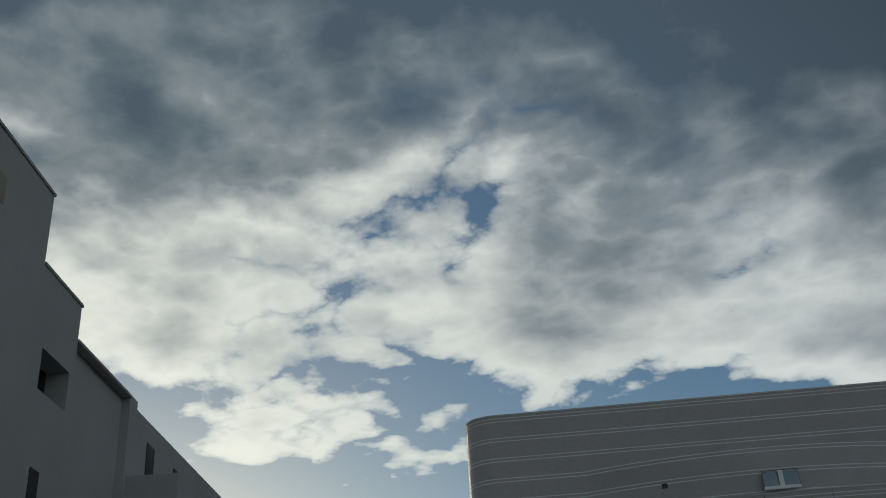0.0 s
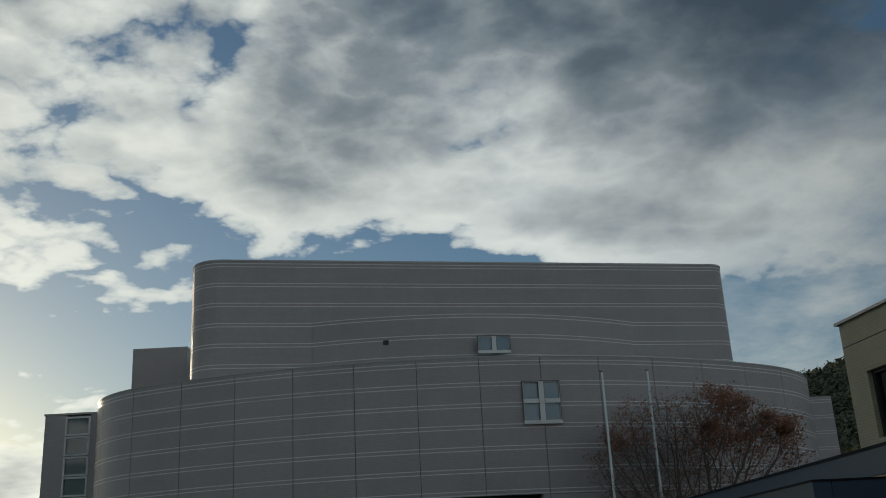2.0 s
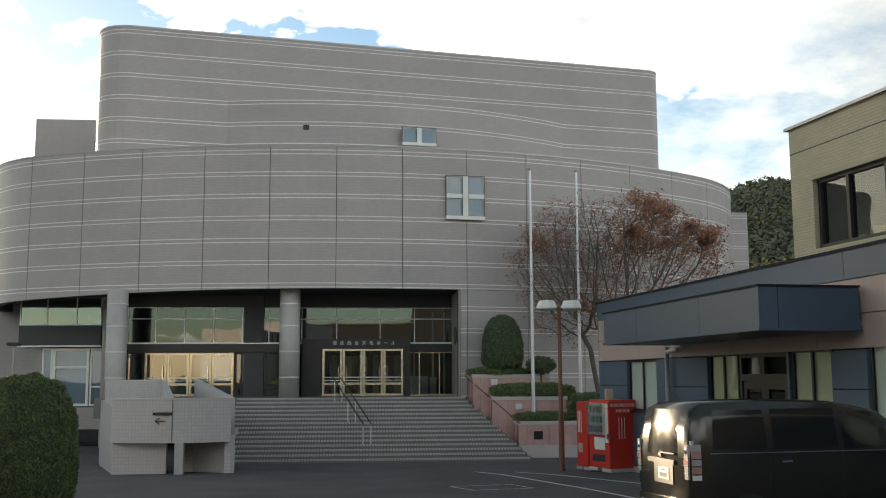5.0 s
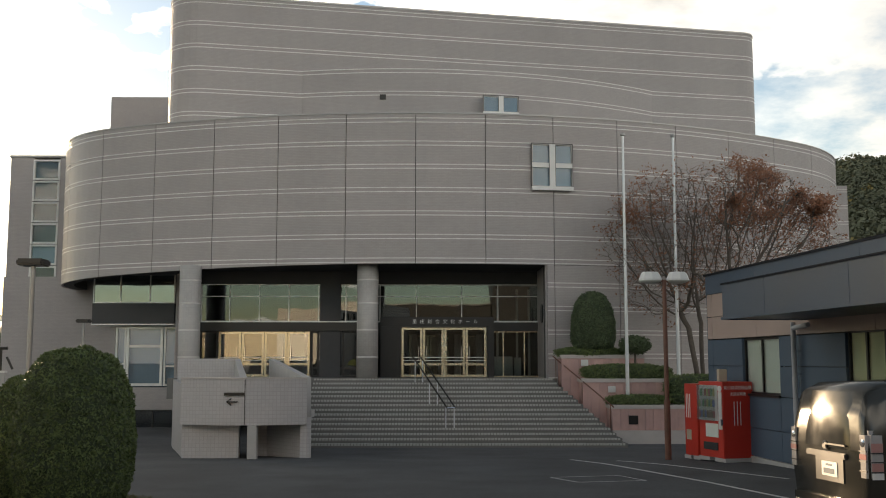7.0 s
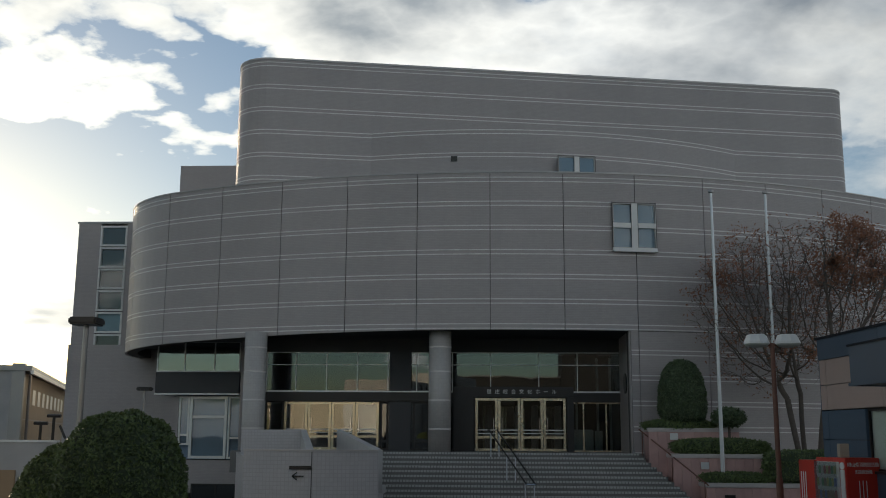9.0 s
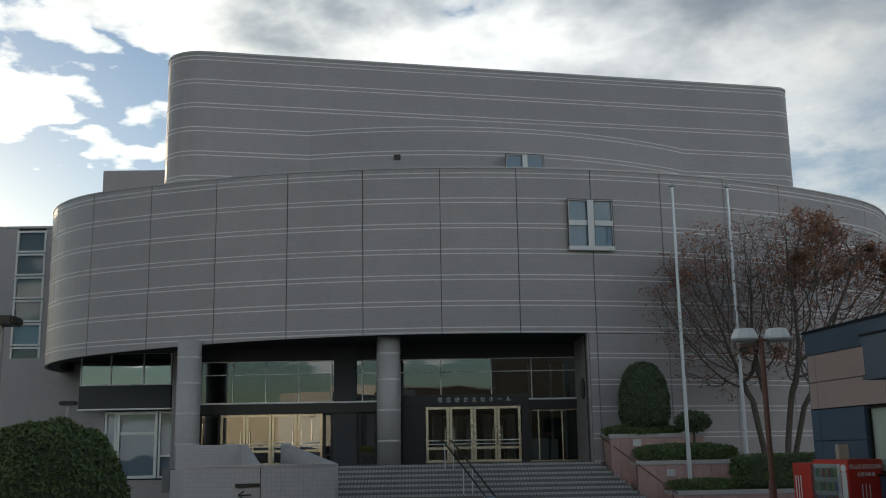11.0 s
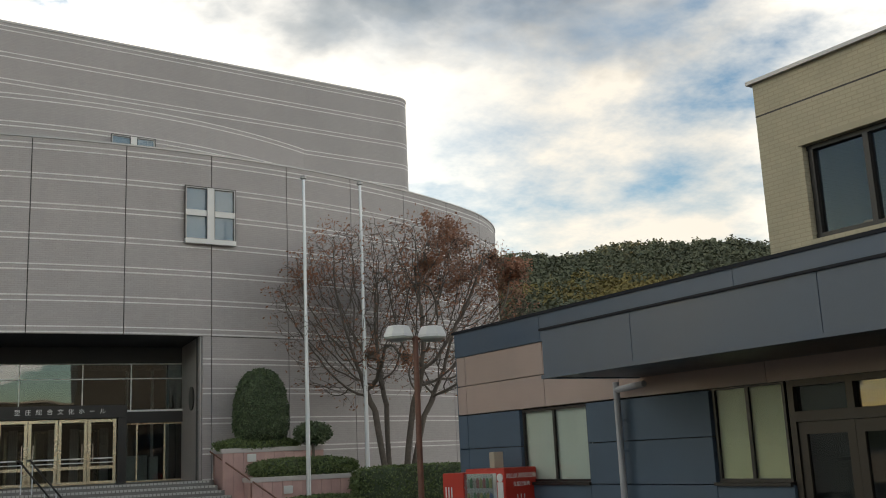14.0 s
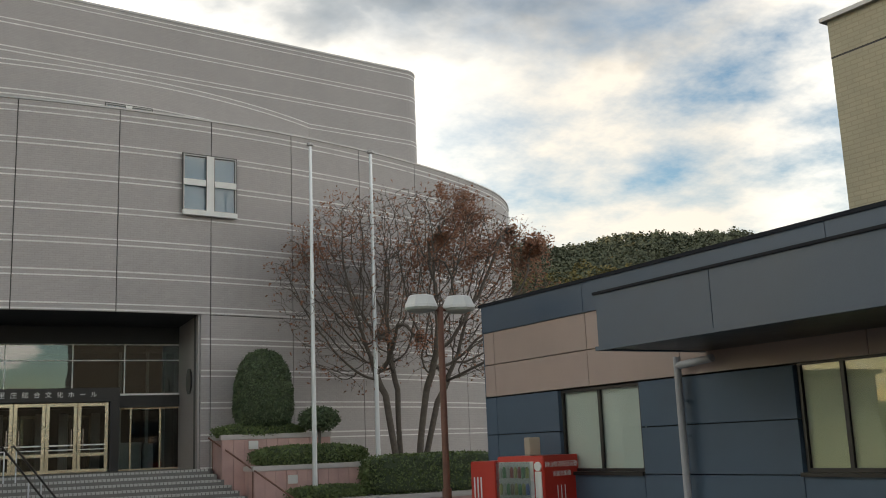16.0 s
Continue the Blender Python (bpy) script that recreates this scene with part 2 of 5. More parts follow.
M_LEAF = mat("dark_green_leaf", (0.085, 0.12, 0.055), 0.6, var=0.45, scale=5, bump=0, fine=25)
M_HEDGE = mat("fresh_green_leaf", (0.11, 0.15, 0.05), 0.6, var=0.5, scale=4, bump=0, fine=25)
# leaf green darkened for solid cores; shade between leaves is in the colour
M_LEAFIN = mat("dark_leaf_core", (0.055, 0.075, 0.04), 0.9, var=0.3)
M_RED = mat("russet_leaf", (0.24, 0.10, 0.05), 0.6, var=0.6, scale=1.6, bump=0, fine=14)
M_BARK = mat("grey_brown_bark", (0.13, 0.108, 0.09), 0.9, var=0.3, scale=8, bump=0.5)
M_POLE = mat("silver_pole", (0.62, 0.64, 0.66), 0.35, 0.5, var=0.05)
M_RUST = mat("brown_lamp_paint", (0.17, 0.075, 0.05), 0.5, var=0.25, scale=6)
M_CAPWHITE = mat("white_lamp_cap", (0.72, 0.72, 0.70), 0.4, var=0.06)
M_NAVY = mat("navy_metal_panel", (0.047, 0.079, 0.124), 0.42, 0.0, var=0.12, scale=0.8, each=0.12)
M_BLUESIDE = mat("slate_blue_siding", (0.066, 0.104, 0.150), 0.6, var=0.12, scale=1.2, each=0.1)
M_BEIGE = mat("beige_siding", (0.41, 0.315, 0.275), 0.65, var=0.08, scale=1.0, each=0.1)
M_BRICK = mat("cream_brick", (0.47, 0.42, 0.30), 0.7, var=0.14, scale=1.2, bump=0.6, tile=(0.22, 0.075, 0.01))
M_VENDRED = mat("red_vending_paint", (0.52, 0.035, 0.02), 0.35, var=0.08)
M_WHITE = mat("white_paint", (0.75, 0.74, 0.72), 0.5, var=0.05)
M_BLACK = mat("black_plastic", (0.02, 0.02, 0.022), 0.5, var=0.2)
M_VAN = mat("black_car_paint", (0.04, 0.039, 0.033), 0.16, 0.4, var=0.1, bump=0, spec=0.8)
M_TYRE = mat("tyre_rubber", (0.02, 0.02, 0.02), 0.85, var=0.2)
M_CHROME = mat("chrome", (0.75, 0.75, 0.76), 0.12, 1.0, var=0.03, bump=0)
M_LIGHTRED = mat("red_lamp_glass", (0.55, 0.30, 0.28), 0.15, 0.2, var=0.1)
M_RENDER = mat("grey_render_wall", (0.48, 0.48, 0.46), 0.8, var=0.12, scale=0.5, streak=0.2)
M_FAR = mat("cream_far_wall", (0.40, 0.36, 0.28), 0.8, var=0.1)
# distance haze is put into the lightened forest and slope greens
M_FOREST = mat("hazed_green_forest", (0.115, 0.125, 0.078), 0.9, var=0.4, scale=0.03, bump=0, fine=0.4)
M_AUTUMN = mat("yellowing_forest", (0.21, 0.17, 0.06), 0.9, var=0.4, scale=0.05, bump=0, fine=0.5)
M_SLOPE = mat("hazed_wooded_slope", (0.105, 0.115, 0.075), 0.95, var=0.4, scale=0.05, bump=0, fine=0.5)
M_PIPE = mat("grey_downpipe", (0.40, 0.40, 0.42), 0.45, var=0.08)
M_CARTON = mat("brown_cardboard", (0.36, 0.25, 0.15), 0.85, var=0.1)
M_SIDEGLASS = mat("tinted_glass", (0.012, 0.014, 0.014), 0.12, 0.0, var=0.1, bump=0, spec=0.35)
M_SOIL = mat("dark_soil", (0.06, 0.05, 0.04), 0.95, var=0.3)


# ---- mesh helpers ----
def mesh_object(name, bm, material, parent=None, label="", smooth=False):
    me = bpy.data.meshes.new(name)
    bm.normal_update()
    bm.to_mesh(me)
    bm.free()
    mats = material if isinstance(material, (list, tuple)) else [material]
    for m in mats:
        me.materials.append(m)
    if smooth:
        for p in me.polygons:
            p.use_smooth = True
    ob = new(name, me)
    ob.parent = parent
    if label:
        ob["label"] = label
    return ob


def part(name, bm, material, parent, label="", smooth=False):
    return mesh_object(name, bm, material, parent, label, smooth)


def thing(name, label, category, at=None, group="", kind=""):
    ob = new(name)
    if at is not None:
        ob.matrix_basis = at
    return tagged(ob, label, category, group, kind)


def box(x0, x1, y0, y1, z0, z1, bevel=0.0, bm=None):
    own = bm is None
    bm = bm or bmesh.new()
    r = bmesh.ops.create_cube(bm, size=1.0)
    for v in r["verts"]:
        v.co = Vector(((x0 + x1) / 2 + v.co.x * (x1 - x0), (y0 + y1) / 2 + v.co.y * (y1 - y0), (z0 + z1) / 2 + v.co.z * (z1 - z0)))
    if bevel and own:
        bmesh.ops.bevel(bm, geom=bm.edges[:], offset=bevel, segments=2, affect="EDGES")
    return bm


def boxes(rows):
    bm = bmesh.new()
    for r in rows:
        box(*r, bm=bm)
    return bm


def uv_box(bm):
    """Metre uvs from the face's own plane, for tiled materials."""
    layer = bm.loops.layers.uv.verify()
    bm.normal_update()
    for f in bm.faces:
        n = f.normal
        for l in f.loops:
            c = l.vert.co
            if abs(n.z) > 0.7:
                l[layer].uv = (c.x, c.y)
            elif abs(n.x) > abs(n.y):
                l[layer].uv = (c.y, c.z)
            else:
                l[layer].uv = (c.x, c.z)
    return bm


def tube(bm, a, b, ra, rb, sides=8, cap=True):
    a, b = Vector(a), Vector(b)
    d = (b - a)
    if d.length < 1e-6:
        return bm
    q = d.to_track_quat("Z", "Y")
    rings = []
    for c, r in ((a, ra), (b, rb)):
        rings.append([bm.verts.new(c + q @ Vector((r * math.cos(6.28319 * i / sides), r * math.sin(6.28319 * i / sides), 0))) for i in range(sides)])
    for i in range(sides):
        j = (i + 1) % sides
        bm.faces.new((rings[0][i], rings[0][j], rings[1][j], rings[1][i]))
    if cap:
        bm.faces.new(rings[0][::-1])
        bm.faces.new(rings[1])
    return bm


def lathe(profile, sides=24, cx=0.0, cy=0.0, bm=None):
    bm = bm or bmesh.new()
    rings = []
    for r, z in profile:
        rings.append([bm.verts.new((cx + r * math.cos(2 * math.pi * i / sides), cy + r * math.sin(2 * math.pi * i / sides), z)) for i in range(sides)])
    for a, b in zip(rings, rings[1:]):
        for i in range(sides):
            j = (i + 1) % sides
            bm.faces.new((a[i], a[j], b[j], b[i]))
    bm.faces.new(rings[0][::-1])
    bm.faces.new(rings[-1])
    return bm


def wall_run(pts, normals, z0, z1, thick, u0=0.0, bm=None, index=0):
    """A solid wall along plan points with outward normals; z0 may be a list of heights. Its uv runs in metres."""
    bm = bm or bmesh.new()
    layer = bm.loops.layers.uv.verify()
    n = len(pts)
    low = z0 if isinstance(z0, (list, tuple)) else [z0] * n
    us = [u0]
    for a, b in zip(pts, pts[1:]):
        us.append(us[-1] + math.hypot(b[0] - a[0], b[1] - a[1]))
    grid = []
    for (x, y), (nx, ny), l in zip(pts, normals, low):
        xi, yi = x - nx * thick, y - ny * thick
        grid.append([bm.verts.new(c) for c in ((x, y, l), (x, y, z1), (xi, yi, z1), (xi, yi, l))])

    def face(vs, uvs):
        f = bm.faces.new(vs)
        f.material_index = index
        for l, uv in zip(f.loops, uvs):
            l[layer].uv = uv
    for i in range(n - 1):
        a, b = grid[i], grid[i + 1]
        face((a[0], b[0], b[1], a[1]), ((us[i], low[i]), (us[i + 1], low[i + 1]), (us[i + 1], z1), (us[i], z1)))
        face((a[1], b[1], b[2], a[2]), ((us[i], 0), (us[i + 1], 0), (us[i + 1], thick), (us[i], thick)))
        face((a[2], b[2], b[3], a[3]), ((us[i], z1), (us[i + 1], z1), (us[i + 1], low[i + 1]), (us[i], low[i])))
        face((a[3], b[3], b[0], a[0]), ((us[i], 0), (us[i + 1], 0), (us[i + 1], thick), (us[i], thick)))
    for g, flip in ((grid[0], False), (grid[-1], True)):
        vs = g[::-1] if flip else g
        if flip:
            face(vs, ((thick, low[-1]), (thick, z1), (0, z1), (0, low[-1])))
        else:
            face(vs, ((0, low[0]), (0, z1), (thick, z1), (thick, low[0])))
    return bm


def polygon_plate(pts, z0, z1):
    bm = bmesh.new()
    lo = [bm.verts.new((x, y, z0)) for x, y in pts]
    hi = [bm.verts.new((x, y, z1)) for x, y in pts]
    bm.faces.new(lo[::-1])
    bm.faces.new(hi)
    for i in range(len(pts)):
        j = (i + 1) % len(pts)
        bm.faces.new((lo[i], lo[j], hi[j], hi[i]))
    bmesh.ops.recalc_face_normals(bm, faces=bm.faces[:])
    return bm


def letters(name, text, size, m, material, parent, label="", depth=0.01, space=1.0):
    """Raised lettering, centred on m, facing local +z."""
    cu = bpy.data.curves.new(name, "FONT")
    cu.space_character = space
    cu.body, cu.size, cu.extrude, cu.align_x, cu.align_y = text, size, depth, "CENTER", "CENTER"
    tmp = bpy.data.objects.new(name + "_tmp", cu)
    scene.collection.objects.link(tmp)
    bpy.context.view_layer.update()
    me = bpy.data.meshes.new_from_object(tmp.evaluated_get(bpy.context.evaluated_depsgraph_get()))
    bpy.data.objects.remove(tmp)
    me.materials.clear()
    me.materials.append(material)
    me.name = name
    ob = new(name, me)
    ob.parent = parent
    ob.matrix_basis = m
    if label:
        ob["label"] = label
    return ob


# ---- ground ----
def ground_z(y):
    rows = ((-1000, 0.85), (-5, 0.85), (5, 0.75), (15, 0.35), (29, 0.0), (41, -0.6), (2000, -0.6))
    for (a, za), (b, zb) in zip(rows, rows[1:]):
        if y <= b:
            return za + (zb - za) * (y - a) / (b - a)
    return -0.6


def build_ground():
    bm = bmesh.new()
    xs = [-1500, -400, -100, -40, -20, -10, 0, 10, 20, 40, 100, 400, 1500]
    ys = [-1500, -300, -60, -5, 0, 5, 10, 15, 20, 25, 29, 33, 37, 41, 50, 70, 120, 400, 2500]
    vs = [[bm.verts.new((x, y, ground_z(y))) for x in xs] for y in ys]
    for j in range(len(ys) - 1):
        for i in range(len(xs) - 1):
            bm.faces.new((vs[j][i], vs[j][i + 1], vs[j + 1][i + 1], vs[j + 1][i]))
    tagged(mesh_object("ground", bm, M_ASPHALT), "worn grey asphalt car park sloping to the hall", "ground", kind="structure")


def ground_strip(name, pts, width, label):
    bm = bmesh.new()
    for (xa, ya), (xb, yb) in zip(pts, pts[1:]):
        d = Vector((xb - xa, yb - ya, 0)).normalized()
        s = Vector((-d.y, d.x, 0)) * width / 2
        n = max(1, int(math.hypot(xb - xa, yb - ya) / 1.0))
        row = []
        for i in range(n + 1):
            c = Vector((xa + (xb - xa) * i / n, ya + (yb - ya) * i / n, 0))
            pair = []
            for p in (c + s, c - s):
                pair.append(bm.verts.new((p.x, p.y, ground_z(p.y) + 0.008)))
            row.append(pair)
        for a, b in zip(row, row[1:]):
            bm.faces.new((a[0], a[1], b[1], b[0]))
    bmesh.ops.recalc_face_normals(bm, faces=bm.faces[:])
    tagged(mesh_object(name, bm, M_LINE), label, "marking", kind="structure")


build_ground()
ground_strip("parking_line", [(3.79, 31.3), (5.44, 24.4), (5.95, 21.6)], 0.11, "worn white parking bay line on the asphalt")
ground_strip("parking_line", [(4.86, 30.7), (7.2, 25.1)], 0.11, "worn white parking bay line on the asphalt")
ground_strip("parking_line", [(2.57, 25.5), (2.97, 24.45), (4.33, 24.8), (4.0, 25.9), (2.57, 25.5)], 0.045, "thin white outline of a square on the asphalt")

# ---- hall: plan of the lower drum ----
RIM, SOFF, FLOOR = 12.54, 6.345, 1.72
CX, CY, R = -0.3, 76.7, 31.0
A_L, A_R, R_L, R_R = radians(26), radians(35), 6.3, 10.0
C_L = (CX - (R - R_L) * math.sin(A_L), CY - (R - R_L) * math.cos(A_L))
C_R = (CX + (R - R_R) * math.sin(A_R), CY - (R - R_R) * math.cos(A_R))
S_L, S_R = R * A_L, R * A_R


def drum(s):
    """Plan point and outward normal at arc length s from the axis, positive to +x."""
    if s < -S_L:
        a = -A_L + (s + S_L) / R_L
        c, r = C_L, R_L
        if a < -math.pi / 2:
            extra = (-math.pi / 2 - a) * R_L
            return (c[0] - r, c[1] + extra), (-1, 0)
    elif s > S_R:
        a = A_R + (s - S_R) / R_R
        c, r = C_R, R_R
        if a > math.pi / 2:
            extra = (a - math.pi / 2) * R_R
            return (c[0] + r, c[1] + extra), (1, 0)
    else:
        a, c, r = s / R, (CX, CY), R
    n = (math.sin(a), -math.cos(a))
    return (c[0] + r * n[0], c[1] + r * n[1]), n


def drum_low(x):
    return SOFF - (0.0014 * x * x if x < 0 else 0.0)


def span(s0, s1, step=0.5, out=0.0):
    n = max(1, int(math.ceil((s1 - s0) / step)))
    pts, nor = [], []
    for i in range(n + 1):
        p, q = drum(s0 + (s1 - s0) * i / n)
        pts.append((p[0] + q[0] * out, p[1] + q[1] * out))
        nor.append(q)
    return pts, nor


PITCH, S0 = 2.87, -0.1
S_OPEN = 5.32          # the jamb of the entrance recess
S_BACKL, S_BACKR = -34.0, 52.0
BANDS = [RIM - 0.27 - 0.965 * k for k in range(14)]

hall = thing("concert_hall", "grey-beige tiled round hall with pale tile bands", "building")


def drum_panel(s0, s1, low, high, name="panel"):
    pts, nor = span(s0 + 0.014, s1 - 0.014)
    z0 = [drum_low(p[0]) if low is None else low for p in pts]
    pan = part(name, wall_run(pts, nor, z0, high, 0.10, u0=s0), M_TILE, hall)
    for b in BANDS:
        for d in (0.085, -0.085):
            z = b + d
            if z - 0.02 > max(z0) + 0.02 and z + 0.02 < high - 0.01:
                op, on = span(s0 + 0.016, s1 - 0.016, out=0.012)
                part("tile_band", wall_run(op, on, z - 0.021, z + 0.021, 0.05, u0=s0), M_BAND, pan)
    return pan


def build_drum():
    # backing wall behind the tile panels
    pts, nor = span(S_BACKL, S_OPEN, out=-0.06)
    part("backing_wall", wall_run(pts, nor, [drum_low(p[0]) + 0.02 for p in pts], RIM - 0.02, 0.5), M_JOINT, hall)
    pts, nor = span(S_OPEN, S_BACKR, out=-0.06)
    part("backing_wall", wall_run(pts, nor, -0.7, RIM - 0.02, 0.5), M_JOINT, hall)
    k0 = int(math.floor((S_BACKL - S0) / PITCH)) + 1
    k1 = int(math.floor((S_BACKR - S0) / PITCH))
    for k in range(k0, k1):
        a, b = S0 + k * PITCH, S0 + (k + 1) * PITCH
        if b <= S_OPEN + 0.6:
            drum_panel(a, b, None, RIM)
        else:
            drum_panel(a, b, SOFF + 0.004, RIM)
            drum_panel(a, b, -0.65, SOFF - 0.02)
    a = S0 + 2 * PITCH
    drum_panel(S_OPEN, a, -0.65, SOFF - 0.006, "jamb_panel")
    # coping
    pts, nor = span(S_BACKL, S_BACKR, out=0.03)
    part("coping", wall_run(pts, nor, RIM, RIM + 0.06, 0.65), M_CAP, hall, "thin metal coping")
    # unseen back wall, added to keep the low sun out of the hollow drum
    a, b = drum(S_BACKL)[0], drum(S_BACKR)[0]
    n = Vector((a[1] - b[1], b[0] - a[0])).normalized()
    part("rear_wall", wall_run([b, a], [(n.x, n.y)] * 2, -0.7, RIM, 0.4), M_TILE, hall)
    # roof of the drum
    pts, nor = span(S_BACKL, S_BACKR, step=1.5, out=-0.4)
    part("roof", polygon_plate(pts, RIM - 0.5, RIM - 0.3), M_CONC, hall)


build_drum()

# ---- hall: upper block, middle bow, wings ----
FD = Vector((0.9822, 0.1878))      # along the flat front
FN = Vector((0.1878, -0.9822))     # outward


def block_plan():
    a = Vector((-12.70, 53.45))
    b = Vector((18.55, 59.42))
    pts, nor = [], []

    def put(p, n):
        pts.append((p.x, p.y)), nor.append((n.x, n.y))
    back = -FN
    put(a + back * 26, -FD)
    for corner, r, n0, n1, c in ((a, 1.7, -FD, FN, None), (b, 1.0, FN, FD, None)):
        centre = corner - (n0 + n1) * r
        for i in range(9):
            t = i / 8 * math.pi / 2
            n = n0 * math.cos(t) + n1 * math.sin(t)
            put(centre + n * r, n)
    put(b + back * 26, FD)
    return pts, nor


def build_upper():
    pts, nor = block_plan()
    part("upper_wall", wall_run(pts, nor, RIM - 0.4, 20.5, 0.4), M_TILE_UP, hall, "flat upper tiled wall with rounded corners")
    # unseen back of the block, added against sun leaking in
    part("rear_wall", wall_run([pts[-1], pts[0]], [(-FN.x, -FN.y)] * 2, RIM - 0.4, 20.5, 0.4), M_TILE_UP, hall)
    part("roof", polygon_plate([(p[0] - n[0] * 0.2, p[1] - n[1] * 0.2) for p, n in zip(pts, nor)], 20.0, 20.3), M_CONC, hall)
    out = [(p[0] + n[0] * 0.03, p[1] + n[1] * 0.03) for p, n in zip(pts, nor)]
    part("coping", wall_run(out, nor, 20.5, 20.6, 0.5), M_CAP, hall, "thin metal coping")
    out = [(p[0] + n[0] * 0.012, p[1] + n[1] * 0.012) for p, n in zip(pts, nor)]
    for k in range(7):
        for d in (0.095, -0.095):
            z = 20.28 - 1.15 * k + d
            part("tile_band", wall_run(out, nor, z - 0.023, z + 0.023, 0.05), M_BAND, hall)
    # the shallow bow in front of it
    a, b, sag = Vector((-6.2, 54.66)), Vector((12.2, 58.18)), 1.9
    half = (b - a).length / 2
    r = (half * half + sag * sag) / (2 * sag)
    centre = (a + b) / 2 - FN * (r - sag)
    open_a = math.asin(half / r)
    bp, bn = [], []
    for i in range(41):
        t = -open_a + 2 * open_a * i / 40
        n = FN * math.cos(t) + FD * math.sin(t)
        p = centre + n * r
        bp.append((p.x, p.y)), bn.append((n.x, n.y))
    part("bow_wall", wall_run(bp, bn, RIM - 0.4, 16.95, 0.4), M_TILE_UP, hall, "bowed middle tier of tile")
    part("bow_roof", polygon_plate([(p[0] - n[0] * 0.3, p[1] - n[1] * 0.3) for p, n in zip(bp, bn)], 16.6, 16.8), M_CONC, hall)
    out = [(p[0] + n[0] * 0.012, p[1] + n[1] * 0.012) for p, n in zip(bp, bn)]
    for k in range(4):
        for d in (0.095, -0.095):
            z = 16.83 - 1.15 * k + d
            part("tile_band", wall_run(out, bn, z - 0.023, z + 0.023, 0.05), M_BAND, hall)
    return centre, r


BOW_C, BOW_R = build_upper()
bm = uv_box(box(-22.9, -18.7, 77.0, 86.0, 8.0, 21.5))
part("roof_block", bm, M_TILE_UP, hall, "tall square rear block")


def build_wing():
    wing = part("side_wing", uv_box(box(-21.15, -16.0, 56.3, 70.0, -0.7, 12.75)), M_TILE, hall, "tiled side wing with a stack of windows")
    for x0, x1, z0, z1 in ((-21.15, -19.98, -0.7, 12.75), (-18.66, -16.0, -0.7, 12.75), (-19.98, -18.66, -0.7, 6.1)):
        part("facing", uv_box(box(x0, x1, 56.0, 56.3, z0, z1)), M_TILE, wing)
    part("coping", boxes([(-21.2, -15.9, 55.95, 70, 12.75, 12.85)]), M_CAP, wing)
    for i in range(6):
        z = 6.14 + i * 1.09
        w = part("window", boxes([(-20.0, -18.64, 55.95, 56.1, z, z + 0.09), (-20.0, -18.64, 55.95, 56.1, z + 0.95, z + 1.04),
                                  (-20.0, -19.91, 55.95, 56.1, z + 0.09, z + 0.95), (-18.73, -18.64, 55.95, 56.1, z + 0.09, z + 0.95)]), M_WHITE, wing, "white framed window")
        part("pane", boxes([(-19.91, -18.73, 56.03, 56.04, z + 0.09, z + 0.95)]), M_WINGLASS, w)
        # backing sheets, mostly dark, painted to give the panes an unlit room
        part("blind", boxes([(-19.95, -18.7, 56.16, 56.18, z, z + 1.0)]), M_JOINT if i not in (1,) else M_BLUEBACK, w)
    bm = uv_box(boxes([(26.0, 29.7, 75.0, 75.4, -0.7, 14.75)]))
    rear = part("rear_wing", bm, M_TILE, hall)
    for k in range(6):
        for d in (0.095, -0.095):
            z = 14.4 - 1.15 * k + d
            part("tile_band", boxes([(26.0, 29.7, 74.985, 75.0, z - 0.023, z + 0.023)]), M_BAND, rear)


build_wing()


# ---- hall: entrance recess ----
def framed(parent, name, x0, x1, y, z0, z1, bars_x, bars_z, frame, glass, w=0.06, depth=0.10, label=""):
    """A framed glazed screen in the plane y, with its mullions at bars_x and rails at bars_z."""
    rows = [(x0, x1, y, y + depth, z0, z0 + w), (x0, x1, y, y + depth, z1 - w, z1),
            (x0, x0 + w, y, y + depth, z0 + w, z1 - w), (x1 - w, x1, y, y + depth, z0 + w, z1 - w)]
    f = part(name, boxes(rows), frame, parent, label)
    edges = [x0 + w] + [v for b in bars_x for v in (b - w / 2, b + w / 2)] + [x1 - w]
    for b in bars_x:
        part("mullion", boxes([(b - w / 2, b + w / 2, y + 0.004, y + depth - 0.004, z0 + w, z1 - w)]), frame, f)
    for b in bars_z:
        for i in range(0, len(edges), 2):
            part("rail", boxes([(edges[i], edges[i + 1], y + 0.008, y + depth - 0.008, b - w / 2, b + w / 2)]), frame, f)
    for i in range(0, len(edges), 2):
        part("pane", boxes([(edges[i], edges[i + 1], y + depth * 0.5, y + depth * 0.5 + 0.008, z0 + w, z1 - w)]), glass, f)
    return f


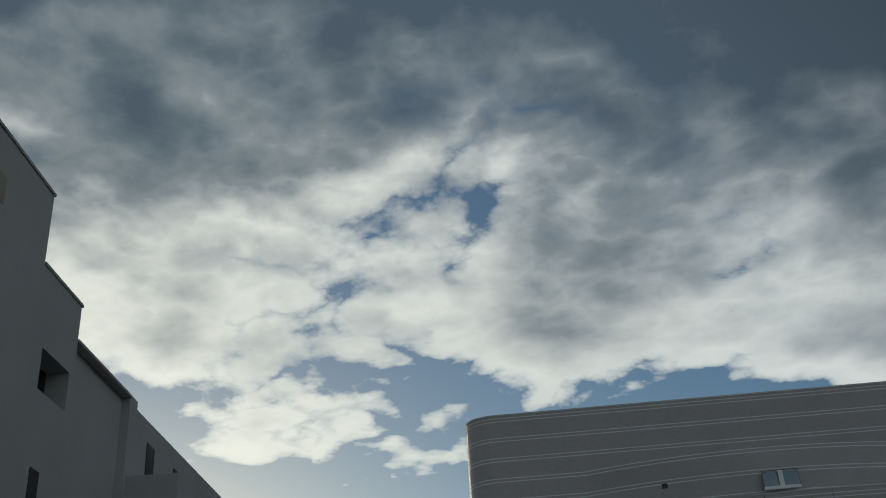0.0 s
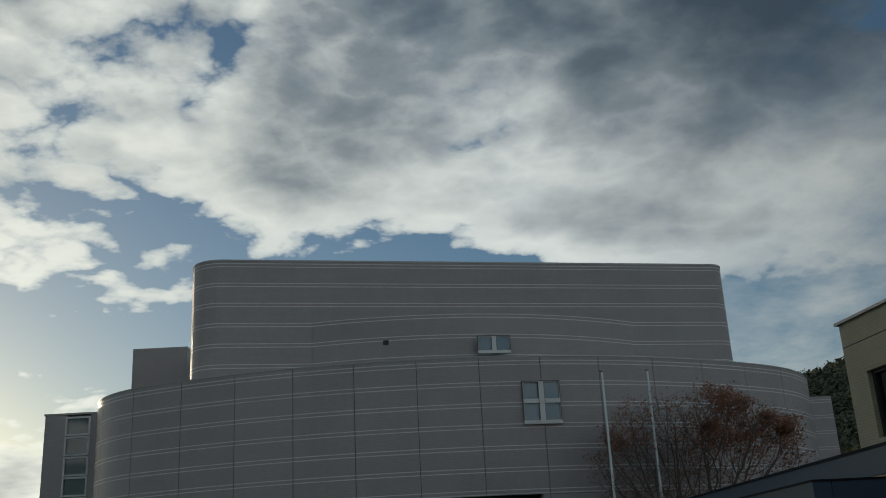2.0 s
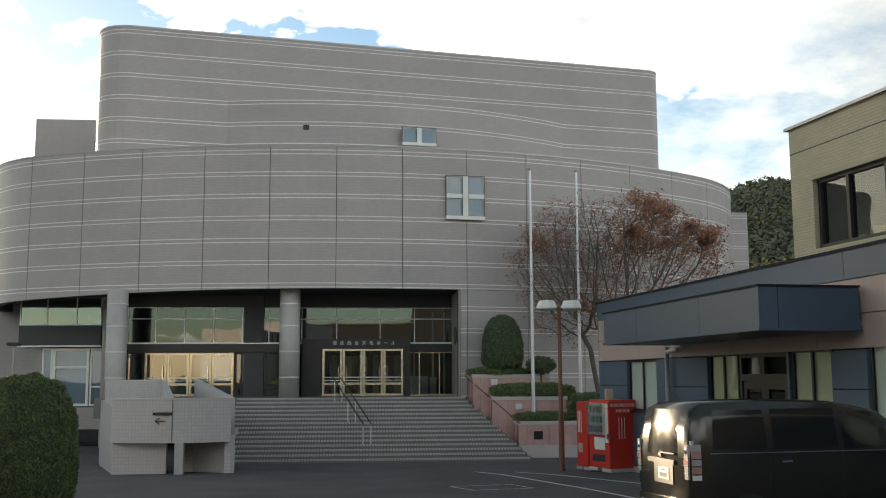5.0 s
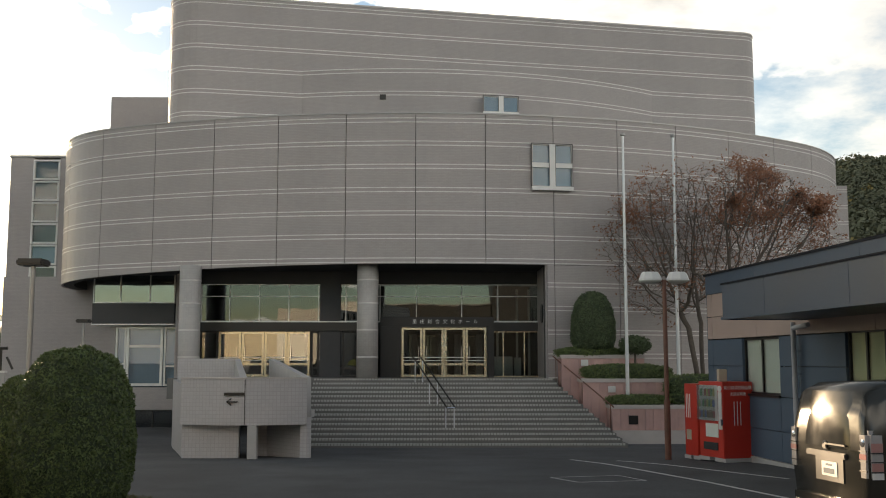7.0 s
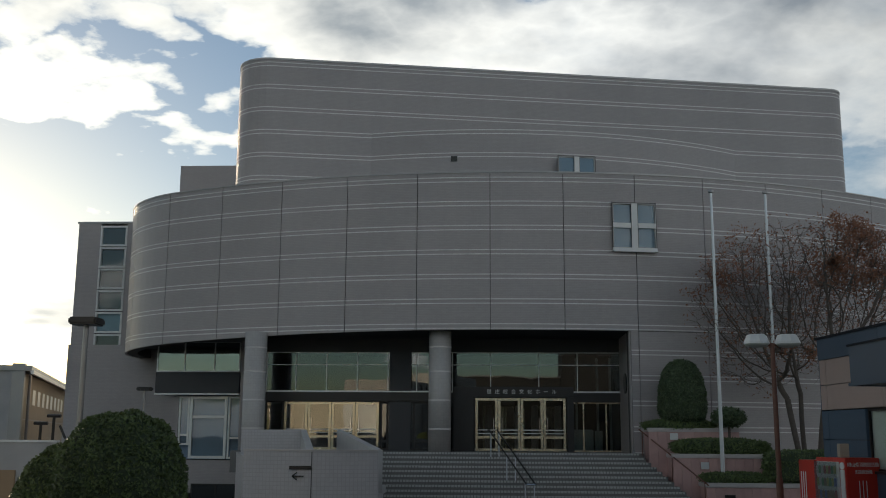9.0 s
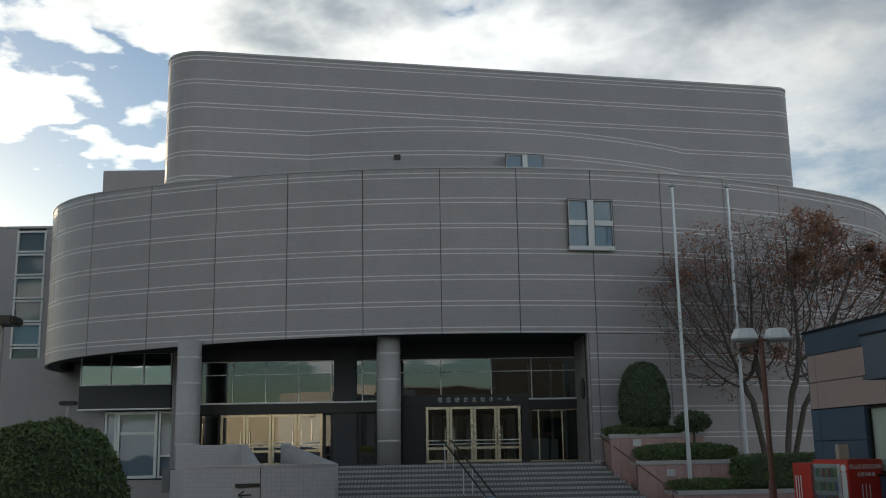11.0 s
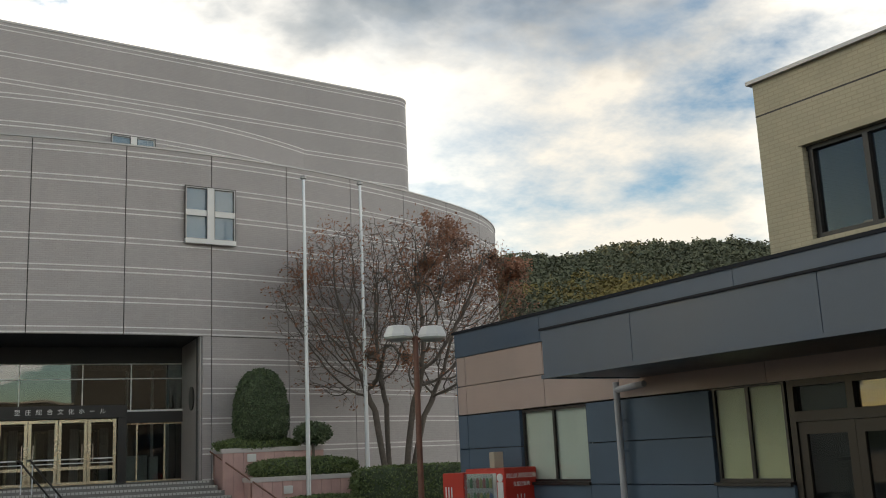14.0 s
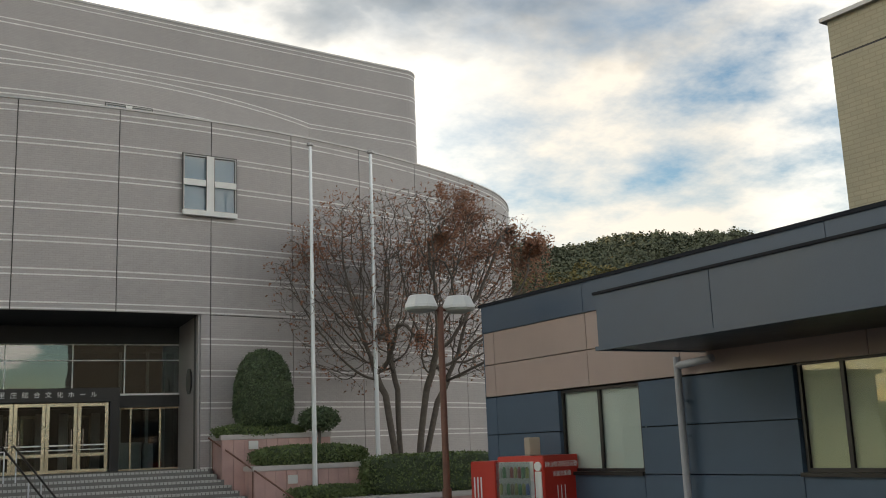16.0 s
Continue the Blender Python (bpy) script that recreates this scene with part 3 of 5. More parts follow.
def build_entrance():
    # floor slab, soffit and the room behind the glass, its unlit dark painted on
    part("floor_slab", polygon_plate([(-10.4, 46.2), (-6.5, 45.7), (0, 45.3), (5.3, 45.7), (5.3, 60.0), (-10.4, 60.0)], 0.9, FLOOR), M_STEP, hall)
    pts, nor = span(S_BACKL + 8, S_OPEN, step=1.0, out=-0.3)
    part("soffit", polygon_plate([*pts, (5.0, 60), (-16.5, 60)], 6.36, 6.5), M_SOFFIT, hall, "dark soffit over the entrance")
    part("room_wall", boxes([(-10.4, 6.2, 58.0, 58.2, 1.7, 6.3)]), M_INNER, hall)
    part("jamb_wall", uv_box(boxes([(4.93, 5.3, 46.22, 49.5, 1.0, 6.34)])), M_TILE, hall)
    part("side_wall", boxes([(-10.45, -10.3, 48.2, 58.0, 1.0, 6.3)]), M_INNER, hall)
    # columns
    for x, y in ((-2.37, 46.65), (-9.75, 47.0)):
        c = part("column", uv_box(lathe([(0.44, FLOOR if x > -5 else -0.7), (0.44, 6.36)], 28, x, y)), M_COLUMN, hall, "round tiled column", True)
        for z in (2.55, 3.65, 4.75, 5.7):
            part("tile_band", lathe([(0.445, z), (0.445, z + 0.06)], 28, x, y), M_BAND, c)
    # high glazing over the doors
    framed(hall, "upper_glazing", -9.85, 5.0, 49.5, 4.14, 5.78, [-8.6, -7.3, -6.0, -4.7, -3.5, -2.0, -0.4, 1.6, 3.2], [5.25], M_ALU, M_HIGHGLASS, 0.035)
    # dark panel in place of the soffit's reflection in the top of the glazing
    part("head_panel", boxes([(-9.85, 5.0, 49.45, 49.6, 5.78, 6.35)]), M_SOFFIT, hall)
    # dark upright panel painted in for a column's reflection in the glass
    part("pier", boxes([(-4.62, -3.72, 49.36, 49.49, FLOOR, 6.35)]), M_SOFFIT, hall, "dark panel for the column mirrored between the doors")
    part("beam", boxes([(-9.85, 5.0, 49.3, 49.7, 3.72, 4.14)]), M_DARKFRAME, hall, "dark beam over the doors")
    part("trim", boxes([(-9.85, 5.0, 49.27, 49.3, 4.10, 4.15)]), M_ALU, hall)
    # left set of doors, dark side lights
    framed(hall, "side_light", -9.85, -9.08, 49.5, FLOOR, 3.72, [], [], M_DARKFRAME, M_DGLASS)
    framed(hall, "side_light", -5.02, -2.95, 49.5, FLOOR, 3.72, [-4.7, -3.6], [2.1], M_DARKFRAME, M_DGLASS, 0.09)
    framed(hall, "side_light", 2.9, 5.0, 49.5, FLOOR, 3.72, [3.42, 4.35], [], M_GOLD, M_LOBBYGLASS, 0.05)
    for x0, x1, y, top in ((-9.05, -5.05, 49.5, 3.70), (-1.03, 2.64, 48.6, 3.85)):
        w = (x1 - x0) / 4
        for i in range(4):
            a, b = x0 + i * w + 0.01, x0 + (i + 1) * w - 0.01
            d = framed(hall, "entrance_door", a, b, y, FLOOR + 0.02, top, [], [2.28], M_GOLD, M_GLASS if x0 < -5 else M_LOBBYGLASS, 0.10, 0.07, "glazed door in a brushed gold frame")
            hx = b - 0.16 if i % 2 == 0 else a + 0.16
            part("handle", boxes([(hx - 0.015, hx + 0.015, y - 0.06, y - 0.03, 2.45, 3.05)]), M_CHROME, d, "upright bar handle")
            part("push_rail", boxes([(a + 0.10, b - 0.10, y - 0.03, y - 0.006, 2.55, 2.59)]), M_ALU, d)
            part("push_rail", boxes([(a + 0.10, b - 0.10, y - 0.03, y - 0.006, 2.42, 2.45)]), M_ALU, d)
    # dark draught lobby round the right doors
    part("lobby_frame", boxes([(-1.9, -1.06, 48.5, 48.7, FLOOR, 3.88), (2.67, 2.95, 48.5, 48.7, FLOOR, 3.88), (-1.9, 2.95, 48.45, 48.75, 3.88, 4.3),
                               (-1.95, -1.85, 48.75, 49.5, FLOOR, 4.3), (2.88, 2.95, 48.75, 49.5, FLOOR, 4.3), (-1.9, 2.95, 48.76, 49.5, 4.22, 4.3)]), M_DARKFRAME, hall, "dark draught lobby frame")
    for x0, x1 in ((-0.75, 0.15), (0.19, 1.05), (1.5, 2.4)):
        framed(hall, "inner_door", x0, x1, 51.4, FLOOR, 3.6, [], [2.35], M_GOLD, M_DGLASS, 0.09, 0.06, "inner glazed door in a gold frame")
    for x in (3.3, 4.2, 4.75):
        part("inner_mullion", boxes([(x - 0.05, x + 0.05, 51.4, 51.5, FLOOR, 5.7)]), M_ALU, hall)
    part("counter", boxes([(3.0, 3.9, 50.4, 50.8, FLOOR, FLOOR + 0.9), (4.0, 4.3, 50.6, 50.9, FLOOR, FLOOR + 0.85)]), M_WHITE, hall, "pale reception counter")
    # pale curtains standing open inside the lobby
    for x in (-0.62, 0.62, 1.32, 2.3):
        bm = bmesh.new()
        for k in range(5):
            tube(bm, (x + k * 0.055, 50.2, FLOOR), (x + k * 0.055, 50.2, 3.6), 0.04, 0.035, 8)
        part("curtain", bm, M_STONE, hall, "pale drawn curtain")
    for i, ch in enumerate("里庄総合文化ホール"):
        letters("sign_letter", ch, 0.20, pose(0.85 + (i - 4) * 0.328, 48.43, 4.09, 90, 0, 0), M_WHITE, hall)
    # round plate on the jamb
    bm = bmesh.new()
    tube(bm, (4.93, 47.5, 4.4), (4.88, 47.5, 4.4), 0.40, 0.40, 28)
    part("round_plate", bm, M_DARKFRAME, hall, "dark round emblem plate")


build_entrance()


def window_cross(parent, x0, x1, z0, z1, y, turn, rows):
    """White framed window with its middle bars, set in the curved wall."""
    c = Matrix.Translation(((x0 + x1) / 2, y, 0)) @ Matrix.Rotation(turn, 4, "Z")
    h = (x1 - x0) / 2
    bars_z = [(z0 + z1) / 2] if rows == 2 else []
    f = framed(parent, "window", -h, h, -0.06, z0, z1, [0.0], bars_z, M_CAP, M_WINGLASS, 0.03, 0.12, "thin metal window frame with a white cross")
    f.matrix_basis = c
    part("middle_bar", boxes([(-0.124, 0.124, -0.08, -0.062, z0, z1)]), M_WHITE, f)
    part("window_sill", boxes([(-h - 0.02, h + 0.02, -0.12, 0.0, z0 - 0.16, z0 - 0.004)]), M_WHITE, f)
    if rows == 2:
        part("cross_bar", boxes([(-h, h, -0.078, -0.062, (z0 + z1) / 2 - 0.1, (z0 + z1) / 2 + 0.1)]), M_WHITE, f)
    part("gasket", boxes([(-h - 0.03, h + 0.03, -0.065, 0.0, z1 + 0.002, z1 + 0.035), (-h - 0.03, -h - 0.002, -0.065, 0.0, z0, z1), (h + 0.002, h + 0.03, -0.065, 0.0, z0, z1)]), M_JOINT, f)
    for k in (-0.135, 0.135):
        part("gasket", boxes([(k - 0.01, k + 0.01, -0.084, -0.064, z0 + 0.06, z1 - 0.06)]), M_JOINT, f)
    # no real blind: a blue-grey sheet that colours the panes like reflected sky
    part("blind", boxes([(-h + 0.05, h - 0.05, 0.03, 0.05, z0 + 0.05, z1 - 0.05)]), M_BLUEBACK, f)


window_cross(hall, 4.38, 6.10, 9.57, 11.35, 46.12, radians(9), 2)
window_cross(hall, 2.84, 4.62, 14.75, 15.55, 54.22, radians(9), 1)
part("vent", boxes([(-2.3, -2.0, 54.1, 54.3, 15.35, 15.6)]), M_DARKFRAME, hall, "small dark square vent")


def build_left_bay():
    """Glazed bay under the left of the drum, with a dark apron and windows below."""
    part("bay_wall", uv_box(box(-21.0, -10.2, 55.4, 55.9, -0.7, 6.6)), M_TILE, hall)
    part("bay_wall", uv_box(box(-14.35, -11.3, 52.1, 52.4, -0.2, 1.22)), M_TILE, hall)
    part("bay_wall", uv_box(box(-14.6, -14.35, 52.1, 55.4, -0.7, 4.0)), M_TILE, hall)
    part("bay_wall", uv_box(box(-11.3, -10.2, 50.9, 55.4, -0.7, 6.5)), M_TILE, hall)
    framed(hall, "bay_window", -15.25, -11.5, 51.5, 5.06, 6.4, [-14.0, -12.65], [], M_ALU, M_GLASS, 0.05)
    part("apron", boxes([(-15.25, -11.5, 51.45, 55.4, 4.11, 5.04)]), M_SOFFIT, hall, "dark metal apron panel")
    part("trim", boxes([(-15.27, -11.48, 51.42, 55.4, 4.05, 4.11)]), M_ALU, hall)
    framed(hall, "window", -13.8, -12.12, 52.0, 1.28, 4.0, [], [3.10], M_ALU, M_WINGLASS, 0.12)
    framed(hall, "window", -14.32, -13.84, 52.08, 1.86, 4.0, [], [2.3], M_ALU, M_WINGLASS, 0.08)
    framed(hall, "window", -12.08, -11.5, 52.04, 1.28, 4.0, [], [2.18], M_ALU, M_WINGLASS, 0.08)
    framed(hall, "window", -13.6, -11.4, 52.0, -0.65, 0.20, [-12.5], [], M_DARKFRAME, M_DGLASS, 0.06)
    # added sheet; its dull colour takes the brightness out of the bay panes
    part("blind", boxes([(-14.3, -11.4, 52.25, 52.28, 1.25, 4.0)]), M_BLUEBACK, hall, "blue-grey sheet added to dim the bay windows")
    part("room_floor", boxes([(-14.3, -11.3, 52.5, 55.3, 1.0, 1.2)]), M_INNER, hall)


build_left_bay()


# ---- entrance steps, ramp, planter ----
def build_steps():
    st = thing("entrance_steps", "broad tiled steps with pale ribbed nosings", "steps")
    n = 15
    y_top, y_bot = 45.6, 40.6
    for i in range(n):
        z1 = -0.6 + (FLOOR + 0.6) * (i + 1) / n
        y0 = y_bot + (y_top - y_bot) * i / n
        x1 = 7.1 - (7.1 - 5.1) * i / (n - 1)
        s = part("step", boxes([(-4.4, x1, y0, y_top + 0.4, z1 - 0.16, z1)]), M_STEP, st)
        bm = bmesh.new()
        x = -4.38
        while x < x1 - 0.1:
            box(x, x + 0.088, y0 - 0.008, y0 + 0.14, z1 - 0.062, z1 + 0.006, bm=bm)
            x += 0.114
        part("nosing", bm, M_NOSE, s)["kind"] = "stuff"


build_steps()


def build_handrail():
    hr = thing("handrail", "dark metal handrail rising over the steps", "handrail")
    for x in (-0.45, -0.15):
        bm = bmesh.new()
        top, low = Vector((x, 45.3, 2.55)), Vector((x + 1.25, 41.6, 0.75))
        tube(bm, top, low, 0.028, 0.028)
        tube(bm, top, (x - 0.05, 45.9, 2.55), 0.028, 0.028)
        part("rail", bm, M_DARKFRAME, hr)
        for f in (0.05, 0.5, 0.97):
            p = top.lerp(low, f)
            bm = bmesh.new()
            tube(bm, p, (p.x, p.y, p.z - 0.88), 0.02, 0.02)
            part("post", bm, M_POLE, hr)
    bm = bmesh.new()
    tube(bm, (0.8, 41.6, 0.75), (1.1, 41.6, 0.75), 0.03, 0.03)
    part("end_bar", bm, M_CHROME, hr)


build_handrail()


def build_ramp():
    rp = thing("ramp_landing", "white mosaic-tiled curved ramp parapet", "ramp")
    x0, x1, y0 = -6.5, -3.13, 32.45
    pts, nor = [], []
    for i in range(17):
        t = -1 + 2 * i / 16
        pts.append(((x0 + x1) / 2 + (x1 - x0) / 2 * t, y0 - 0.45 * (1 - t * t)))
        n = Vector((0.27 * t * 2, -1)).normalized()
        nor.append((n.x, n.y))
    part("parapet", wall_run(pts, nor, 0.72, 1.93, 0.15), M_WHITETILE, rp, "curved parapet of small tiles")
    out = [(p[0] + n[0] * 0.02, p[1] + n[1] * 0.02) for p, n in zip(pts, nor)]
    part("coping", wall_run(out, nor, 1.93, 1.97, 0.19), M_STONE, rp)
    part("base_wall", uv_box(boxes([(x0 + 0.02, -4.95, y0 + 0.12, y0 + 0.3, -0.7, 0.9)])), M_WHITETILE, rp)
    part("recess_wall", uv_box(boxes([(-4.95, -4.3, y0 + 1.5, y0 + 1.6, -0.7, 0.9)])), M_WHITETILE, rp)
    part("side_wall", wall_run([(-9.1, 42.0), (x0, y0 + 0.3)], [(-0.965, -0.26)] * 2, -0.7, 1.75, 0.18), M_WHITETILE, rp)
    n = Vector((-1.25, -1.35)).normalized()
    part("base_wall", wall_run([(-4.4, y0 + 1.45), (x1, y0 + 0.12)], [(n.x, n.y)] * 2, -0.7, 0.9, 0.15), M_WHITETILE, rp)
    d = Vector((-1.35, 8.6)).normalized()
    part("side_wall", wall_run([(x1, y0 + 0.12), (x1 - 1.35, y0 + 8.7)], [(d.y, -d.x)] * 2, -0.7, 1.4, 0.18), M_WHITETILE, rp)
    part("slab", boxes([(x0 + 0.18, x1 - 0.18, y0 + 0.02, 36.0, 0.75, 0.95)]), M_CONC, rp)
    part("post", boxes([(-4.62, -4.38, 31.95, 32.2, -0.4, 0.72)]), M_CONC, rp, "square post under the landing")
    for xa, xb in ((-6.9, -5.15), (-5.65, -3.35)):
        bm = bmesh.new()
        c = [(xa, 42.0, 0.9), (xa, 42.0, 2.5), (xb, 33.6, 1.95), (xb, 33.6, 0.7)]
        v = [bm.verts.new(p) for p in c] + [bm.verts.new((p[0] + 0.2, p[1], p[2])) for p in c]
        for f in ((0, 1, 2, 3), (7, 6, 5, 4), (0, 4, 5, 1), (1, 5, 6, 2), (2, 6, 7, 3), (3, 7, 4, 0)):
            bm.faces.new([v[i] for i in f])
        bmesh.ops.recalc_face_normals(bm, faces=bm.faces[:])
        part("ramp_wall", bm, M_CONC, rp)
    part("rear_wall", uv_box(boxes([(-8.95, -6.9, 42.0, 42.2, -0.7, 2.5)])), M_WHITETILE, rp)
    part("joint", boxes([(-4.72, -4.70, 31.985, 32.02, 0.74, 1.92)]), M_JOINT, rp)
    # direction sign on the parapet: unreadable line of writing over an arrow
    part("sign_bar", boxes([(-5.25, -4.72, 31.95, 32.0, 1.50, 1.58)]), M_DARKFRAME, rp)
    bm = boxes([(-5.16, -4.9, 31.95, 32.0, 1.32, 1.35)])
    for s in (1, -1):
        tube(bm, (-5.18, 31.97, 1.335), (-5.06, 31.97, 1.335 + 0.09 * s), 0.015, 0.015, 6)
    part("arrow", bm, M_DARKFRAME, rp)


build_ramp()


def build_planter():
    pl = thing("planter", "stepped pink granite planter beside the steps", "planter")
    tiers = [("lower", 6.9, 13.0, 42.5, 43.6, -0.65, 0.80), ("middle", 6.0, 9.4, 43.6, 44.7, -0.65, 1.75), ("upper", 5.35, 8.6, 44.7, 45.9, -0.65, 2.66)]
    for k, (nm, x0, x1, y0, y1, z0, z1) in enumerate(tiers):
        part("wall_core", boxes([(x0 + 0.06, x1 - 0.06, y0 + 0.06, y1 + 0.6, z0, z1 - 0.14)]), M_CONC, pl)
        part("coping", box(x0 - 0.05, x1 + 0.03, y0 - 0.04, y1 + 0.6, z1 - 0.14, z1, 0.015), M_STONE, pl)
        n = int((x1 - x0) / 0.3)
        w = (x1 - x0) / n
        for i in range(n):
            part("granite_slab", boxes([(x0 + i * w + 0.004, x0 + (i + 1) * w - 0.004, y0, y0 + 0.055, z0 + (0.5 if k == 0 else 0.0), z1 - 0.145)]), M_PINK, pl)
        m = 4
        for i in range(m):
            d = (y1 - y0) / m
            part("granite_slab", boxes([(x0, x0 + 0.055, y0 + 0.06 + i * d, y0 + 0.06 + (i + 1) * d - 0.008, z0, z1 - 0.145)]), M_PINK, pl)
    part("kerb", box(6.85, 13.0, 42.3, 42.5, -0.7, -0.12, 0.02), M_STONE, pl)
    for x, y, z in ((6.1, 44.66, 2.35), (6.95, 43.56, 1.35)):
        part("wall_light", box(x, x + 0.28, y - 0.05, y, z - 0.12, z + 0.12, 0.01), M_ALU, pl, "small square wall light")
    part("plaque", boxes([(7.5, 7.85, 42.47, 42.5, 0.1, 0.42)]), M_DARKFRAME, pl, "dark square plaque")
    hr = thing("handrail", "thin dark handrail along the planter wall", "handrail")
    bm = bmesh.new()
    tube(bm, (5.1, 45.4, 2.6), (6.85, 41.9, 0.75), 0.025, 0.025)
    part("rail", bm, M_RUST, hr)
    for f in (0.05, 0.5, 0.95):
        p = Vector((5.1, 45.4, 2.6)).lerp(Vector((6.85, 41.9, 0.75)), f)
        bm = bmesh.new()
        tube(bm, p, (p.x, p.y, p.z - 0.85), 0.015, 0.015, 6)
        part("post", bm, M_RUST, hr)


build_planter()


# ---- plants ----
def leaf_cloud(name, centre, radii, count, size, material, parent, power=2.4, low=-1.0, seed=1, fuzz=0.0, taper=0.0):
    """Many small leaves on and just under a rounded surface."""
    rng = random.Random(seed)
    verts, faces = [], []
    for _ in range(count):
        while True:
            d = Vector((rng.gauss(0, 1), rng.gauss(0, 1), rng.gauss(0, 1)))
            if d.length > 1e-3 and d.normalized().z > low:
                break
        d.normalize()
        k = (abs(d.x) ** power + abs(d.y) ** power + abs(d.z) ** power) ** (-1 / power)
        bump = 1.0 + 0.05 * noise.noise(d * 4.0 + Vector(centre))
        p = Vector((d.x * radii[0], d.y * radii[1], d.z * radii[2])) * k * bump * (1 + fuzz * min(2.2, abs(rng.gauss(0, 1))) - abs(rng.gauss(0, 0.035))) + Vector(centre)
        p.x = centre[0] + (p.x - centre[0]) * (1 - taper * (p.z - centre[2]) / radii[2])
        a = Vector((rng.gauss(0, 1), rng.gauss(0, 1), rng.gauss(0, 1))) + d * 0.6
        a.normalize()
        b = a.cross(d + Vector((rng.gauss(0, 0.5), rng.gauss(0, 0.5), rng.gauss(0, 0.5)))).normalized()
        s = size * rng.uniform(0.6, 1.4)
        i = len(verts)
        verts += [p - a * s, p + b * s * 0.5, p + a * s, p - b * s * 0.5]
        faces.append((i, i + 1, i + 2, i + 3))
    me = bpy.data.meshes.new(name)
    me.from_pydata(verts, [], faces)
    me.materials.append(material)
    ob = new(name, me)
    ob.parent = parent
    return ob


def dome(centre, radii, power=2.4, low=-1.0, taper=0.0):
    bm = bmesh.new()
    bmesh.ops.create_icosphere(bm, subdivisions=4, radius=1.0)
    for v in bm.verts:
        d = v.co.normalized()
        k = (abs(d.x) ** power + abs(d.y) ** power + abs(d.z) ** power) ** (-1 / power)
        bump = 1.0 + 0.05 * noise.noise(d * 4.0 + Vector(centre))
        q = Vector((d.x * radii[0], d.y * radii[1], d.z * radii[2])) * k * bump * 0.955
        if d.z < low:
            q.z = radii[2] * low
        q.x *= 1 - taper * q.z / radii[2]
        v.co = q + Vector(centre)
    return bm


def shrub(label, centre, radii, count, size, power=2.4, low=-1.0, seed=1, trunk=0.0, leaf=M_LEAF, fuzz=0.012, taper=0.0):
    s = thing("shrub", label, "shrub")
    # solid core whose dark colour gives the shade between the leaves
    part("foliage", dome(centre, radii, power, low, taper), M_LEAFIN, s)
    leaves = leaf_cloud("leaves", centre, radii, count, size, leaf, s, power, low, seed, fuzz, taper)
    leaves["kind"] = "stuff"
    if trunk:
        bm = bmesh.new()
        tube(bm, (centre[0], centre[1], centre[2] - radii[2] - trunk), (centre[0], centre[1], centre[2]), 0.05, 0.04)
        part("trunk", bm, M_BARK, s)
    return s


shrub("clipped dark green dome shrub by the car park", (-5.02, 20.0, 1.25), (0.82, 0.85, 1.34), 30000, 0.024, 2.6, -0.8, 1, leaf=M_HEDGE, fuzz=0.004)
shrub("clipped dark green dome shrub by the car park", (-5.72, 20.4, 1.05), (0.80, 0.85, 1.14), 26000, 0.024, 2.5, -0.8, 2, leaf=M_HEDGE, fuzz=0.004)
shrub("tall clipped oval shrub on the planter", (6.68, 45.2, 3.88), (0.84, 0.8, 1.24), 9000, 0.042, 2.7, -0.95, 3, fuzz=0.02, taper=0.14)
shrub("low clipped shrub row on the planter", (6.5, 45.0, 2.74), (1.25, 0.35, 0.22), 3800, 0.045, 2.4, -0.7, 4, leaf=M_HEDGE, fuzz=0.08)
shrub("small loose shrub on thin stems on the planter", (8.2, 44.5, 3.04), (0.52, 0.45, 0.31), 2400, 0.048, 2.0, -1.0, 5, 0.5, fuzz=0.13)
shrub("low hedge of fresh green on the middle tier", (7.75, 44.1, 1.98), (1.6, 0.4, 0.30), 5200, 0.048, 2.8, -0.7, 6, leaf=M_HEDGE, fuzz=0.07)
shrub("low spreading shrubs on the lower tier", (8.0, 43.1, 0.95), (1.1, 0.35, 0.2), 2800, 0.045, 2.4, -0.7, 7, leaf=M_HEDGE, fuzz=0.1)
shrub("square clipped hedge behind the planter", (11.2, 43.2, 1.35), (2.1, 0.5, 0.55), 7000, 0.045, 6.0, -0.9, 8, leaf=M_HEDGE, fuzz=0.03)


